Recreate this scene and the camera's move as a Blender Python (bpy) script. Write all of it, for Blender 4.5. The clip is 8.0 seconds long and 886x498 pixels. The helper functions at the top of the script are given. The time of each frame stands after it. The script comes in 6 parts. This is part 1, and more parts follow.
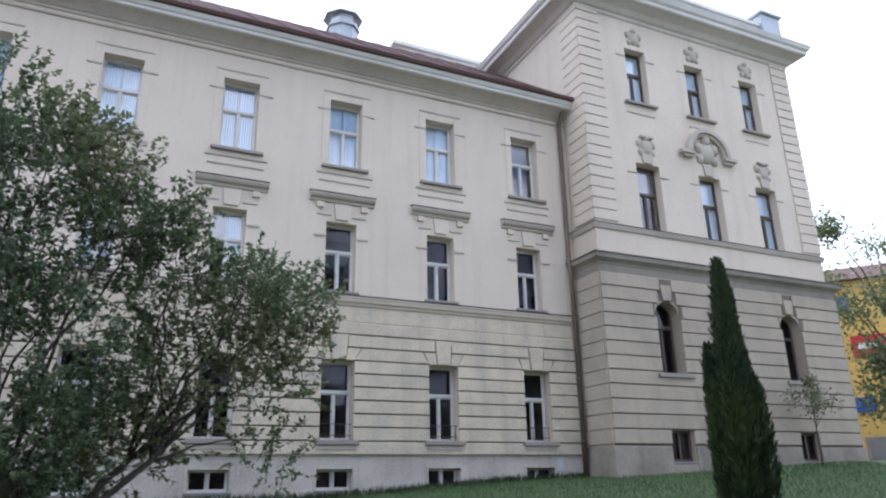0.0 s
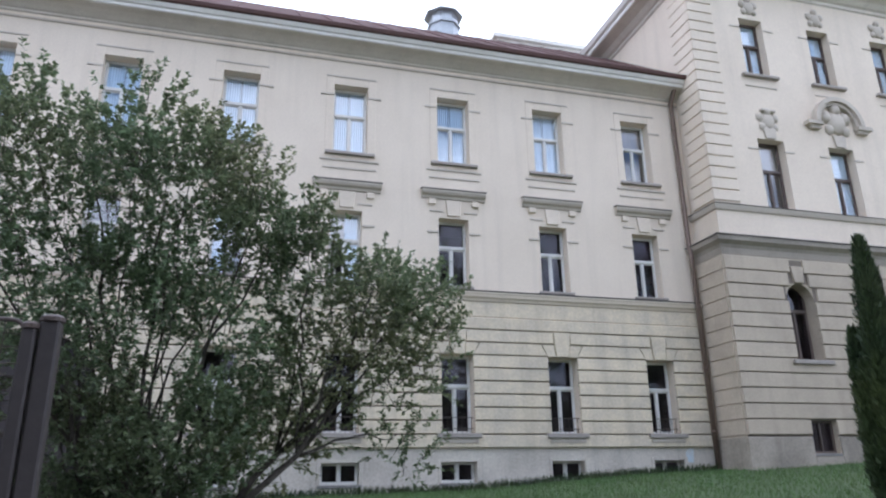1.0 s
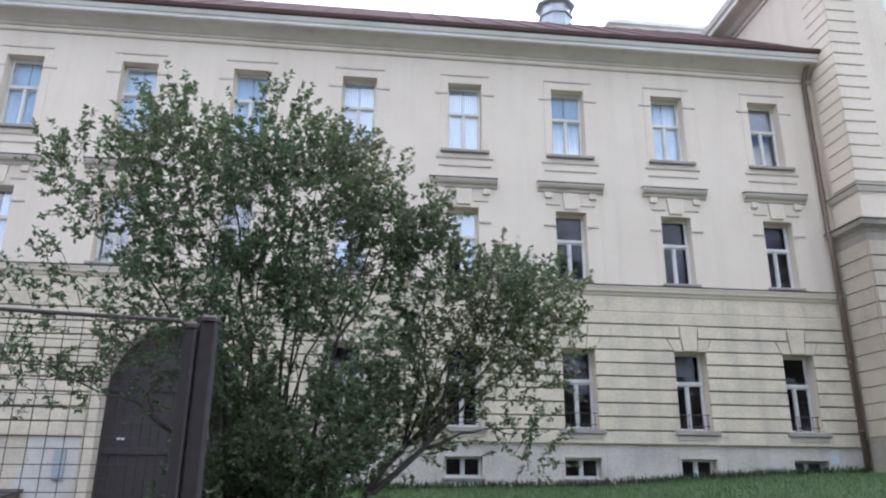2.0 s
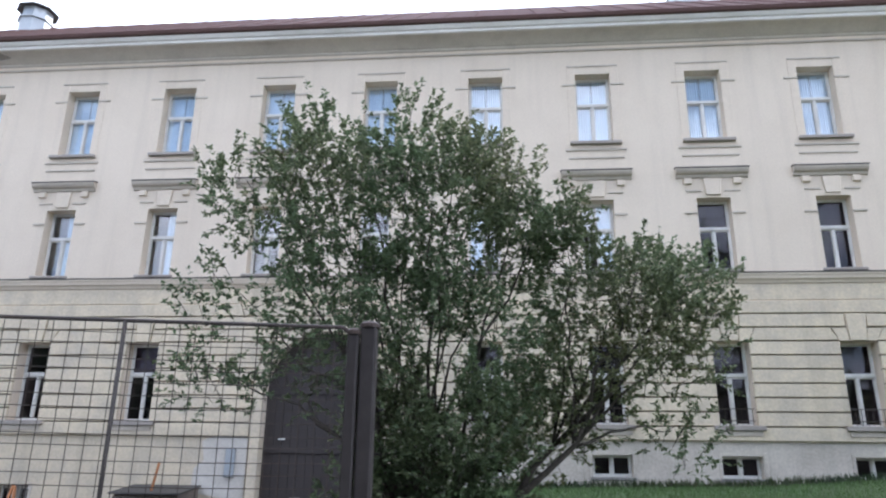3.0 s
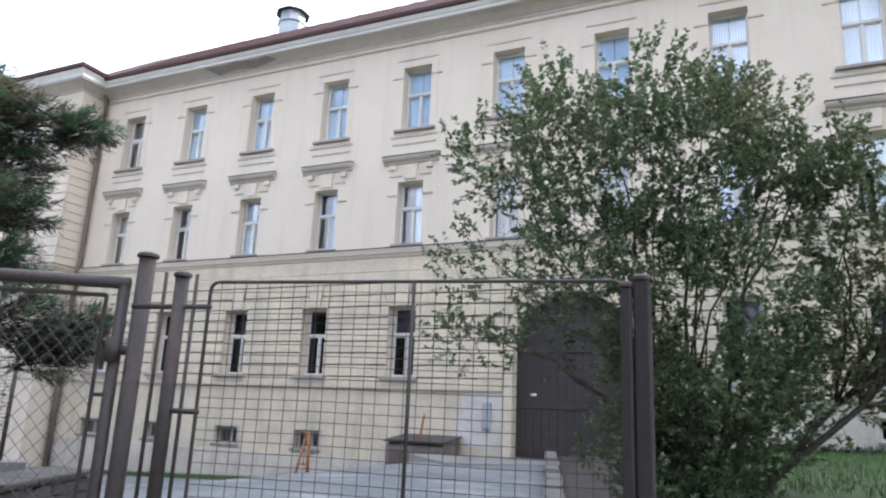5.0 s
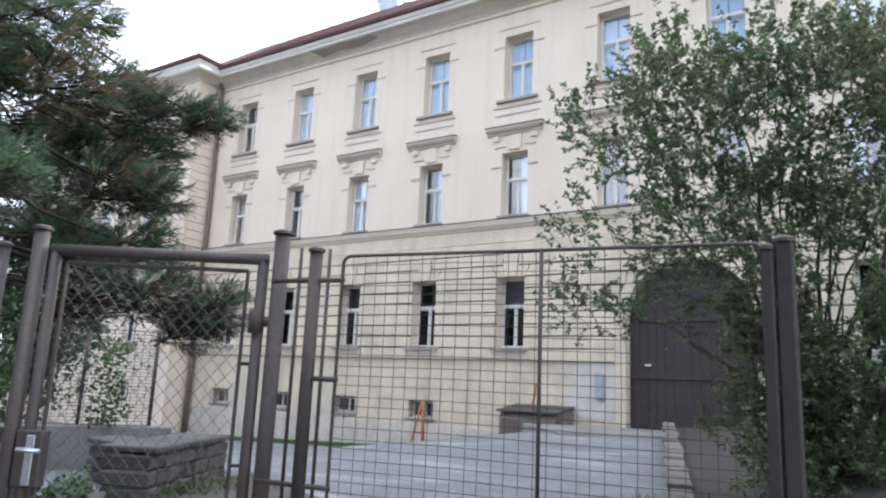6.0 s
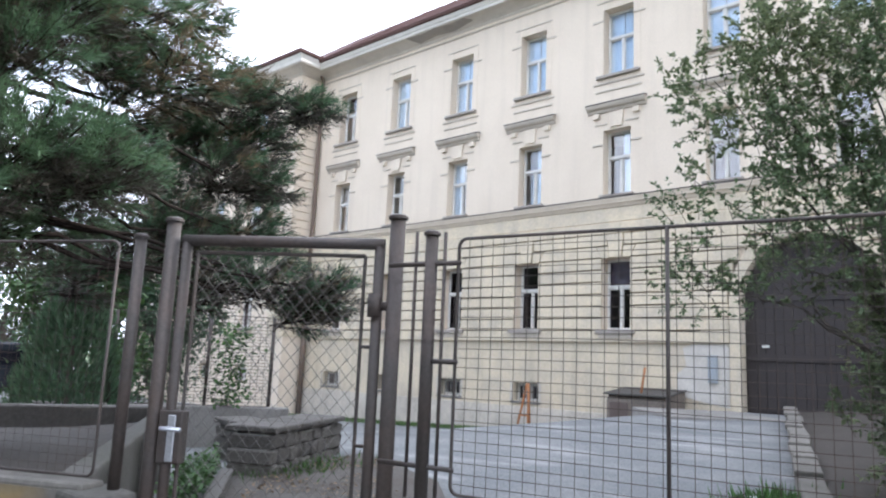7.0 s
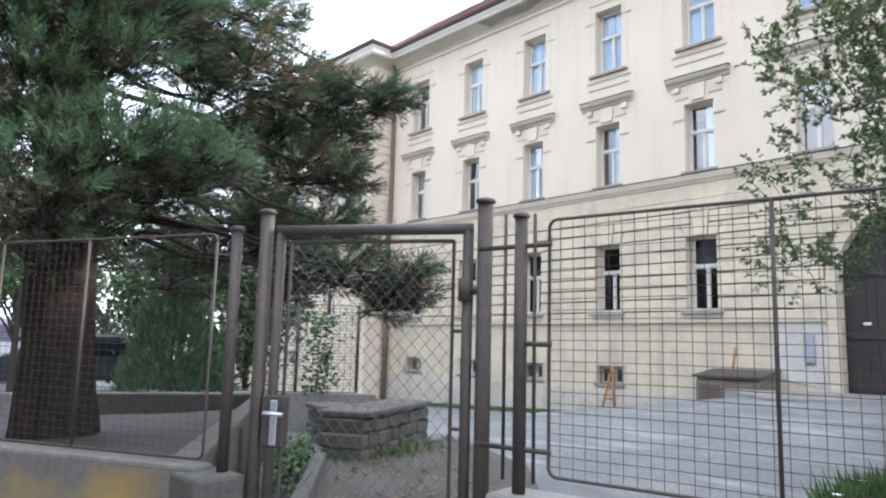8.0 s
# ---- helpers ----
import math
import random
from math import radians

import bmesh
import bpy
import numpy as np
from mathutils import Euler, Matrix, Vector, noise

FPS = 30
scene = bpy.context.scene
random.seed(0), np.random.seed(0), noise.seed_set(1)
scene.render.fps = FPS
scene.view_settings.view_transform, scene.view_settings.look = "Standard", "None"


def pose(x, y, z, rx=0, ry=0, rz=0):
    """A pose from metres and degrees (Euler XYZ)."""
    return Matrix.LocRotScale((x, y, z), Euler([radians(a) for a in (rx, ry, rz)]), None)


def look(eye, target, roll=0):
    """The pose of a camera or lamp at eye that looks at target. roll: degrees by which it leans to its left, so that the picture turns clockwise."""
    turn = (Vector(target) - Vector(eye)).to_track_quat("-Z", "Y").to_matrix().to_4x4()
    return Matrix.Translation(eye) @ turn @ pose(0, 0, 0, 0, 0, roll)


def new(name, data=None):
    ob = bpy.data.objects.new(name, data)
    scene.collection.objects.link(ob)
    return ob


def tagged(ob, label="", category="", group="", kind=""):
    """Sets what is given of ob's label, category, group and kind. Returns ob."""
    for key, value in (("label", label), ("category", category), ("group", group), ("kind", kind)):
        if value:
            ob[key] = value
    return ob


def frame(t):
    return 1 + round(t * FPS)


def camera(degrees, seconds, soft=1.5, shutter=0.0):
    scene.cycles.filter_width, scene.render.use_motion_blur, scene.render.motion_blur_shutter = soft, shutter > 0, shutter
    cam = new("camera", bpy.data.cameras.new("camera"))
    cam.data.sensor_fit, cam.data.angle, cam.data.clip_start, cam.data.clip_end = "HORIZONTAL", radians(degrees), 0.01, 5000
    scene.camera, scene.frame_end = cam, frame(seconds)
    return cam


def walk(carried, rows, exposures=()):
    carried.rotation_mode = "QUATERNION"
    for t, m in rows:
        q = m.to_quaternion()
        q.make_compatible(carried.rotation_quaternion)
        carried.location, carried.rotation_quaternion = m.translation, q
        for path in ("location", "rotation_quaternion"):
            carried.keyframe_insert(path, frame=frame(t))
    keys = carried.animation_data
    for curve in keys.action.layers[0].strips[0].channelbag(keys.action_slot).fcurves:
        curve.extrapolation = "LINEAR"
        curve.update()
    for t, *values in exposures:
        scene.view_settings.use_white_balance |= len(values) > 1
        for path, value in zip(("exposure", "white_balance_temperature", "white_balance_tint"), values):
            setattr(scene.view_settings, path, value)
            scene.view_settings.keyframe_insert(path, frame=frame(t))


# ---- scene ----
cam = camera(64.1, 8.0, soft=2.2)
PATH = [
    (0, (20.519, -18.999, 1.599), (21.32, -17.279, 2.233), -1.0),
    (0.5, (20.434, -18.961, 1.594), (21.109, -17.186, 2.222), -1.2),
    (1, (20.361, -18.945, 1.611), (20.88, -17.116, 2.231), -0.9),
    (1.5, (20.341, -18.973, 1.606), (20.71, -17.105, 2.218), 0.1),
    (3, (20.273, -19.017, 1.607), (20.097, -17.117, 2.206), 0.8),
    (3.5, (20.246, -19.02, 1.597), (19.902, -17.135, 2.172), 1.2),
    (4, (20.232, -19.049, 1.596), (19.725, -17.192, 2.141), 1.6),
    (4.5, (20.208, -19.065, 1.589), (19.538, -17.252, 2.102), 2.2),
    (6, (20.118, -19.143, 1.562), (19.038, -17.503, 1.943), 2.6),
    (6.5, (20.075, -19.149, 1.561), (18.871, -17.591, 1.912), 2.6),
    (7, (20.042, -19.157, 1.557), (18.736, -17.677, 1.88), 2.5),
    (7.5, (20.015, -19.166, 1.553), (18.620, -17.764, 1.851), 2.0),
    (8, (19.996, -19.188, 1.548), (18.533, -17.853, 1.823), 1.5),
]
walk(cam, [(t, look(eye, target, roll)) for t, eye, target, roll in PATH], [(0, 0.74, 5620, 18), (1.5, 1.0, 5680, 17), (4.5, 1.06, 5800, 16), (6.5, 1.31, 5900, 15), (8, 1.42, 5960, 14)])

# ---- world, sun, exposure ----
SUN_ELEV, SUN_AZ = 33.0, 34.0          # degrees; azimuth clockwise from +y
world = bpy.data.worlds.new("world")
scene.world = world
world.use_nodes = True
wn, wl = world.node_tree.nodes, world.node_tree.links
wn.clear()
sky = wn.new("ShaderNodeTexSky")
sky.sky_type, sky.sun_disc = "NISHITA", False
sky.sun_elevation, sky.sun_rotation = radians(SUN_ELEV), radians(SUN_AZ)
sky.air_density, sky.dust_density = 1.0, 1.5
wco = wn.new("ShaderNodeTexCoord")
cloud = wn.new("ShaderNodeTexNoise")
cloud.inputs["Scale"].default_value, cloud.inputs["Detail"].default_value = 2.6, 6.0
cloud.inputs["Roughness"].default_value = 0.55
wmap = wn.new("ShaderNodeMapping")
wmap.inputs["Scale"].default_value = (1.0, 1.0, 2.2)
wmap.inputs["Location"].default_value = (0.35, 0.1, 0.0)
wramp = wn.new("ShaderNodeValToRGB")
wramp.color_ramp.elements[0].position, wramp.color_ramp.elements[1].position = 0.36, 0.50
wmix = wn.new("ShaderNodeMixRGB")
wmix.inputs["Color2"].default_value = (10.6, 11.2, 12.0, 1)
wbg, wout = wn.new("ShaderNodeBackground"), wn.new("ShaderNodeOutputWorld")
wbg.inputs["Strength"].default_value = 0.13
wl.new(wco.outputs["Generated"], wmap.inputs["Vector"])
wl.new(wmap.outputs["Vector"], cloud.inputs["Vector"])
wsep, wadd = wn.new("ShaderNodeSeparateXYZ"), wn.new("ShaderNodeMath")
wadd.operation, wadd.inputs[1].default_value = "MULTIPLY_ADD", 0.075
wl.new(wco.outputs["Generated"], wsep.inputs[0])
wl.new(wsep.outputs["Y"], wadd.inputs[0])
wl.new(cloud.outputs["Fac"], wadd.inputs[2])
wl.new(wadd.outputs[0], wramp.inputs["Fac"])
wl.new(wramp.outputs["Color"], wmix.inputs["Fac"])
wl.new(sky.outputs["Color"], wmix.inputs["Color1"])
wl.new(wmix.outputs["Color"], wbg.inputs["Color"])
wl.new(wbg.outputs["Background"], wout.inputs["Surface"])

sun_data = bpy.data.lights.new("sun", "SUN")
sun_data.energy, sun_data.angle, sun_data.color = 2.6, radians(0.6), (1.0, 0.95, 0.86)
sun_ob = new("sun", sun_data)
a, e = radians(SUN_AZ), radians(SUN_ELEV)
sun_dir = Vector((math.sin(a) * math.cos(e), math.cos(a) * math.cos(e), math.sin(e)))
sun_ob.matrix_world = look(sun_dir * 60, (0, 0, 0))


# ---- materials ----
def material(name, base, rough=0.85, metal=0.0, var=0.12, scale=3.0, fine=40.0, bump=0.25, tint=None, amount=0.5,
             streak=0.0, spec=0.4, per_object=0.0, island=0.0):
    """A surface in base colour with blotches (tint), fine grain, downward streaks and relief."""
    m = bpy.data.materials.new(name)
    m.use_nodes = True
    n, l = m.node_tree.nodes, m.node_tree.links
    b = n["Principled BSDF"]
    b.inputs["Roughness"].default_value, b.inputs["Metallic"].default_value = rough, metal
    b.inputs["Specular IOR Level"].default_value = spec
    co = n.new("ShaderNodeTexCoord")
    big, small = n.new("ShaderNodeTexNoise"), n.new("ShaderNodeTexNoise")
    geo = n.new("ShaderNodeNewGeometry")
    big.inputs["Scale"].default_value, big.inputs["Detail"].default_value = scale * 0.35, 8.0
    big.inputs["Roughness"].default_value = 0.65
    small.inputs["Scale"].default_value, small.inputs["Detail"].default_value = fine, 4.0
    l.new(geo.outputs["Position"], big.inputs["Vector"])
    l.new(geo.outputs["Position"], small.inputs["Vector"])
    ramp = n.new("ShaderNodeValToRGB")
    ramp.color_ramp.elements[0].position, ramp.color_ramp.elements[1].position = 0.42, 0.68
    l.new(big.outputs["Fac"], ramp.inputs["Fac"])
    mix = n.new("ShaderNodeMixRGB")
    t = tint or tuple(c * 0.7 for c in base)
    mix.inputs["Color1"].default_value, mix.inputs["Color2"].default_value = (*base, 1), (*t, 1)
    scaled = n.new("ShaderNodeMath")
    scaled.operation = "MULTIPLY"
    scaled.inputs[1].default_value = amount
    l.new(ramp.outputs["Color"], scaled.inputs[0])
    l.new(scaled.outputs[0], mix.inputs["Fac"])
    hsv = n.new("ShaderNodeHueSaturation")
    vary = n.new("ShaderNodeMapRange")
    vary.inputs["From Min"].default_value, vary.inputs["From Max"].default_value = 0.3, 0.7
    vary.inputs["To Min"].default_value, vary.inputs["To Max"].default_value = 1 - var, 1 + var
    l.new(small.outputs["Fac"], vary.inputs["Value"])
    value = vary.outputs[0]
    for source, k in ((("ShaderNodeObjectInfo", "Random"), per_object), ((None, "Random Per Island"), island)):
        if k:
            node = n.new(source[0]) if source[0] else geo
            r = n.new("ShaderNodeMapRange")
            r.inputs["To Min"].default_value, r.inputs["To Max"].default_value = 1 - k, 1 + k
            l.new(node.outputs[source[1]], r.inputs["Value"])
            mul = n.new("ShaderNodeMath")
            mul.operation = "MULTIPLY"
            l.new(value, mul.inputs[0])
            l.new(r.outputs[0], mul.inputs[1])
            value = mul.outputs[0]
    l.new(mix.outputs["Color"], hsv.inputs["Color"])
    l.new(value, hsv.inputs["Value"])
    colour = hsv.outputs["Color"]
    if streak:
        mp = n.new("ShaderNodeMapping")
        mp.inputs["Scale"].default_value = (2.6, 2.6, 0.16)
        st = n.new("ShaderNodeTexNoise")
        st.inputs["Scale"].default_value, st.inputs["Detail"].default_value = 1.0, 5.0
        l.new(geo.outputs["Position"], mp.inputs["Vector"])
        l.new(mp.outputs["Vector"], st.inputs["Vector"])
        sr = n.new("ShaderNodeValToRGB")
        sr.color_ramp.elements[0].position, sr.color_ramp.elements[1].position = 0.5, 0.75
        l.new(st.outputs["Fac"], sr.inputs["Fac"])
        sm = n.new("ShaderNodeMath")
        sm.operation = "MULTIPLY"
        sm.inputs[1].default_value = streak
        l.new(sr.outputs["Color"], sm.inputs[0])
        dirt = n.new("ShaderNodeMixRGB")
        dirt.inputs["Color2"].default_value = (*(c * 0.45 for c in base), 1)
        l.new(colour, dirt.inputs["Color1"])
        l.new(sm.outputs[0], dirt.inputs["Fac"])
        colour = dirt.outputs["Color"]
    l.new(colour, b.inputs["Base Color"])
    if bump:
        bp = n.new("ShaderNodeBump")
        bp.inputs["Strength"].default_value, bp.inputs["Distance"].default_value = bump, 0.01
        l.new(small.outputs["Fac"], bp.inputs["Height"])
        l.new(bp.outputs["Normal"], b.inputs["Normal"])
    return m


def glass_material(name, base, tint=(1, 1, 1)):
    m = bpy.data.materials.new(name)
    m.use_nodes = True
    n, l = m.node_tree.nodes, m.node_tree.links
    n.clear()
    out, mix = n.new("ShaderNodeOutputMaterial"), n.new("ShaderNodeMixShader")
    clear, gloss, facing = n.new("ShaderNodeBsdfTransparent"), n.new("ShaderNodeBsdfGlossy"), n.new("ShaderNodeLayerWeight")
    steep, fres = n.new("ShaderNodeMath"), n.new("ShaderNodeMath")
    steep.operation, steep.inputs[1].default_value = "POWER", 4.0
    fres.operation, fres.inputs[1].default_value, fres.inputs[2].default_value = "MULTIPLY_ADD", 1 - base, base
    facing.inputs["Blend"].default_value = 0.5
    l.new(facing.outputs["Facing"], steep.inputs[0])
    l.new(steep.outputs[0], fres.inputs[0])
    clear.inputs["Color"].default_value = (*tint, 1)
    gloss.inputs["Roughness"].default_value = 0.02
    wave, bump, geo = n.new("ShaderNodeTexNoise"), n.new("ShaderNodeBump"), n.new("ShaderNodeNewGeometry")
    wave.inputs["Scale"].default_value = 1.3
    bump.inputs["Strength"].default_value, bump.inputs["Distance"].default_value = 0.12, 0.02
    l.new(geo.outputs["Position"], wave.inputs["Vector"])
    l.new(wave.outputs["Fac"], bump.inputs["Height"])
    l.new(bump.outputs["Normal"], gloss.inputs["Normal"])
    l.new(fres.outputs[0], mix.inputs["Fac"])
    l.new(clear.outputs[0], mix.inputs[1])
    l.new(gloss.outputs[0], mix.inputs[2])
    l.new(mix.outputs[0], out.inputs["Surface"])
    return m


PLASTER = material("upper_plaster", (0.675, 0.575, 0.45), tint=(0.585, 0.49, 0.375), scale=1.2, fine=22, var=0.05, bump=0.15, streak=0.16)
RUSTIC = material("yellow_plaster", (0.625, 0.53, 0.38), tint=(0.43, 0.38, 0.305), scale=3.4, fine=14, var=0.09, bump=0.4, streak=0.32, amount=0.75, per_object=0.04)
PLINTH = material("grey_plinth_plaster", (0.555, 0.50, 0.415), tint=(0.38, 0.335, 0.275), scale=2.4, fine=14, var=0.1, bump=0.4, streak=0.35, amount=0.8)
# dark tone that stands in for the shade inside the grooves
GROOVE_SHADE = material("groove_shade_sheet", (0.17, 0.14, 0.11), tint=(0.26, 0.21, 0.16), scale=4, fine=30, bump=0.3, amount=0.8)
TRIM = material("trim_plaster", (0.50, 0.435, 0.35), tint=(0.37, 0.32, 0.26), scale=2.0, fine=25, var=0.06, bump=0.15, streak=0.2)
CORNICE = material("cornice_paint", (0.74, 0.70, 0.63), tint=(0.5, 0.46, 0.4), scale=1.0, fine=20, var=0.05, bump=0.12, streak=0.12)
LEAD = material("dark_sheet_flashing", (0.10, 0.088, 0.078), tint=(0.16, 0.13, 0.11), rough=0.7, metal=0.1, scale=3, fine=25, var=0.12, bump=0.15)
# darker, streaked version of the trim plaster for the tower band
DARK_TRIM = material("dark_streaked_band_plaster", (0.33, 0.285, 0.23), tint=(0.22, 0.19, 0.155), scale=1.6, fine=20, var=0.08, bump=0.2, streak=0.3, amount=0.8)
# darker than the crown: the cove's underside shade is painted into this tone
COVE = material("shade_toned_cove_plaster", (0.60, 0.54, 0.455), tint=(0.44, 0.39, 0.33), scale=1.2, fine=20, var=0.06, bump=0.15, streak=0.2)
ROOF = material("red_roof_sheet", (0.125, 0.075, 0.066), tint=(0.09, 0.058, 0.052), rough=0.9, spec=0.1, scale=2, fine=15, var=0.1)
TIN = material("sheet_metal", (0.42, 0.44, 0.45), rough=0.5, metal=0.4, scale=3, fine=20)
DARK_TIN = material("dark_cowl_metal", (0.07, 0.065, 0.06), rough=0.6, metal=0.3)
PIPE = material("brown_downpipe", (0.17, 0.12, 0.09), rough=0.55, metal=0.2, scale=4)
FRAME = material("white_window_paint", (0.70, 0.68, 0.63), rough=0.5, scale=6, fine=50, var=0.06, bump=0.1)
BROWN_FRAME = material("brown_window_paint", (0.12, 0.09, 0.075), rough=0.5, scale=6, fine=50, var=0.1, bump=0.1)
SILL = material("window_sill_stone", (0.33, 0.29, 0.25), scale=5, fine=40, bump=0.3)
CURTAIN = material("white_curtain", (0.66, 0.77, 0.86), rough=0.95, scale=5, fine=30, var=0.06, bump=0.0)
BLIND = material("grey_roller_blind", (0.50, 0.47, 0.45), rough=0.9, scale=5, var=0.04, bump=0.0)
INSIDE = material("interior_plaster", (0.30, 0.28, 0.26), scale=1, var=0.05, bump=0.0)
GLASS = glass_material("window_glass", 0.10)
DARK_GLASS = glass_material("dark_window_glass", 0.035, (0.55, 0.52, 0.6))
DOOR = material("dark_brown_door_paint", (0.038, 0.030, 0.027), rough=0.6, scale=3, fine=25, var=0.15, bump=0.2)
ASPHALT = material("worn_asphalt", (0.16, 0.16, 0.162), tint=(0.27, 0.262, 0.25), rough=0.9, scale=2.2, fine=60, var=0.18, bump=0.5, amount=0.9)
YARD = material("patched_yard_asphalt", (0.137, 0.142, 0.142), tint=(0.205, 0.205, 0.197), rough=0.9, scale=2.4, fine=28, var=0.3, bump=0.5, amount=0.9)


def dusty_streaks(m, colour, patch):
    """Long pale wear streaks that run along the facade, and darker repair patches."""
    n, l = m.node_tree.nodes, m.node_tree.links
    b = n["Principled BSDF"]
    geo = n.new("ShaderNodeNewGeometry")
    last = b.inputs["Base Color"].links[0].from_socket
    for size, low, high, amount, tone in (((0.5, 1.7, 1.0), 0.57, 0.68, 0.55, colour), ((0.3, 0.7, 1.0), 0.55, 0.58, 0.45, patch)):
        mp, no, ra, mu, mx = n.new("ShaderNodeMapping"), n.new("ShaderNodeTexNoise"), n.new("ShaderNodeValToRGB"), n.new("ShaderNodeMath"), n.new("ShaderNodeMixRGB")
        mp.inputs["Scale"].default_value = size
        mp.inputs["Rotation"].default_value = (0, 0, 0.12)
        no.inputs["Scale"].default_value, no.inputs["Detail"].default_value = 1.0, 5.0
        ra.color_ramp.elements[0].position, ra.color_ramp.elements[1].position = low, high
        mu.operation, mu.inputs[1].default_value = "MULTIPLY", amount
        mx.inputs["Color2"].default_value = (*tone, 1)
        l.new(geo.outputs["Position"], mp.inputs["Vector"])
        l.new(mp.outputs["Vector"], no.inputs["Vector"])
        l.new(no.outputs["Fac"], ra.inputs["Fac"])
        l.new(ra.outputs["Color"], mu.inputs[0])
        l.new(mu.outputs[0], mx.inputs["Fac"])
        l.new(last, mx.inputs["Color1"])
        last = mx.outputs["Color"]
    l.new(last, b.inputs["Base Color"])


dusty_streaks(YARD, (0.33, 0.325, 0.31), (0.095, 0.10, 0.10))
SOIL = material("brown_soil", (0.038, 0.031, 0.025), tint=(0.025, 0.021, 0.017), scale=3, fine=25, var=0.25, bump=0.8)
LAWN = material("mown_grass_soil", (0.055, 0.085, 0.03), tint=(0.08, 0.10, 0.035), scale=2.5, fine=70, var=0.3, bump=0.9)
GRASS = material("grass_blades", (0.07, 0.13, 0.035), tint=(0.11, 0.14, 0.05), scale=2, island=0.35, bump=0.0, rough=0.6)
CONCRETE = material("weathered_concrete", (0.24, 0.225, 0.205), tint=(0.14, 0.13, 0.115), scale=3, fine=30, var=0.12, bump=0.4, streak=0.25, amount=0.8)
TOWER_PLINTH = material("damp_stained_tower_plinth", (0.35, 0.30, 0.238), tint=(0.19, 0.165, 0.13), scale=2.0, fine=14, var=0.12, bump=0.4, streak=0.45, amount=0.9)
TOWER_RUSTIC = material("greyish_rustic_plaster", (0.455, 0.38, 0.285), tint=(0.355, 0.297, 0.226), scale=1.6, fine=18, var=0.07, bump=0.25, streak=0.25, amount=0.8, per_object=0.05)
# darker concrete for the bed wall, path kerb and post footing
DARK_CONCRETE = material("darker_grey_concrete", (0.095, 0.088, 0.078), tint=(0.06, 0.06, 0.045), scale=3, fine=30, var=0.15, bump=0.5, streak=0.3, amount=0.8)
FENCE_CONCRETE = material("grey_brown_fence_concrete", (0.15, 0.138, 0.12), tint=(0.085, 0.078, 0.066), scale=5, fine=30, var=0.15, bump=0.6, streak=0.35, amount=0.9)
STONE = material("grey_wall_stone", (0.10, 0.09, 0.079), tint=(0.08, 0.075, 0.065), scale=5, fine=25, var=0.2, bump=0.8, per_object=0.25)
IRON = material("brown_painted_iron", (0.062, 0.052, 0.046), tint=(0.10, 0.062, 0.045), rough=0.55, metal=0.15, scale=8, fine=60, var=0.15, bump=0.2, amount=0.5)
WIRE = material("rusty_wire", (0.06, 0.049, 0.042), tint=(0.10, 0.06, 0.042), rough=0.7, metal=0.2, scale=9, fine=60, var=0.15, bump=0.0)
LINK = material("dull_chain_link", (0.16, 0.145, 0.13), rough=0.6, metal=0.3, scale=8, fine=60)
GALV = material("galvanised_steel", (0.45, 0.46, 0.48), rough=0.4, metal=0.8, scale=8, fine=60)
BARK = material("grey_brown_bark", (0.075, 0.062, 0.05), tint=(0.045, 0.038, 0.03), scale=12, fine=35, var=0.3, bump=1.0)
PINE_BARK = material("pine_bark", (0.030, 0.023, 0.019), tint=(0.016, 0.013, 0.011), spec=0.1, scale=9, fine=22, var=0.35, bump=1.0)


def leaf_material(name, base, tint, translucent=0.35):
    m = material(name, base, rough=0.5, tint=tint, scale=1.4, fine=8, var=0.15, bump=0.0, island=0.4, amount=0.9)
    n, l = m.node_tree.nodes, m.node_tree.links
    b, out = n["Principled BSDF"], n["Material Output"]
    tr, mx = n.new("ShaderNodeBsdfTranslucent"), n.new("ShaderNodeMixShader")
    mx.inputs["Fac"].default_value = translucent
    l.new(b.inputs["Base Color"].links[0].from_socket, tr.inputs["Color"])
    l.new(b.outputs[0], mx.inputs[1])
    l.new(tr.outputs[0], mx.inputs[2])
    l.new(mx.outputs[0], out.inputs["Surface"])
    return m


LEAF = leaf_material("shrub_leaves", (0.128, 0.176, 0.090), (0.205, 0.205, 0.105), 0.45)
NEEDLE = leaf_material("pine_needles", (0.064, 0.120, 0.064), (0.10, 0.155, 0.075), 0.35)
# dead brown twigs, toned dark to paint the shade inside the crown
DEAD_SHADE_NEEDLE = leaf_material("dead_inner_twigs_shade_toned", (0.068, 0.055, 0.042), (0.042, 0.044, 0.03), 0.12)
DRY_NEEDLE = leaf_material("dry_pine_needles", (0.19, 0.14, 0.082), (0.11, 0.10, 0.06), 0.3)
THUJA = leaf_material("thuja_sprays", (0.036, 0.055, 0.026), (0.075, 0.09, 0.03), 0.2)
IVY = leaf_material("ground_cover_leaves", (0.05, 0.11, 0.03), (0.08, 0.14, 0.04), 0.25)


# ---- mesh helpers ----
def box(bm, x0, x1, y0, y1, z0, z1):
    v = [bm.verts.new((x, y, z)) for z in (z0, z1) for x, y in ((x0, y0), (x1, y0), (x1, y1), (x0, y1))]
    for f in ((3, 2, 1, 0), (4, 5, 6, 7), (0, 1, 5, 4), (1, 2, 6, 5), (2, 3, 7, 6), (3, 0, 4, 7)):
        bm.faces.new([v[i] for i in f])


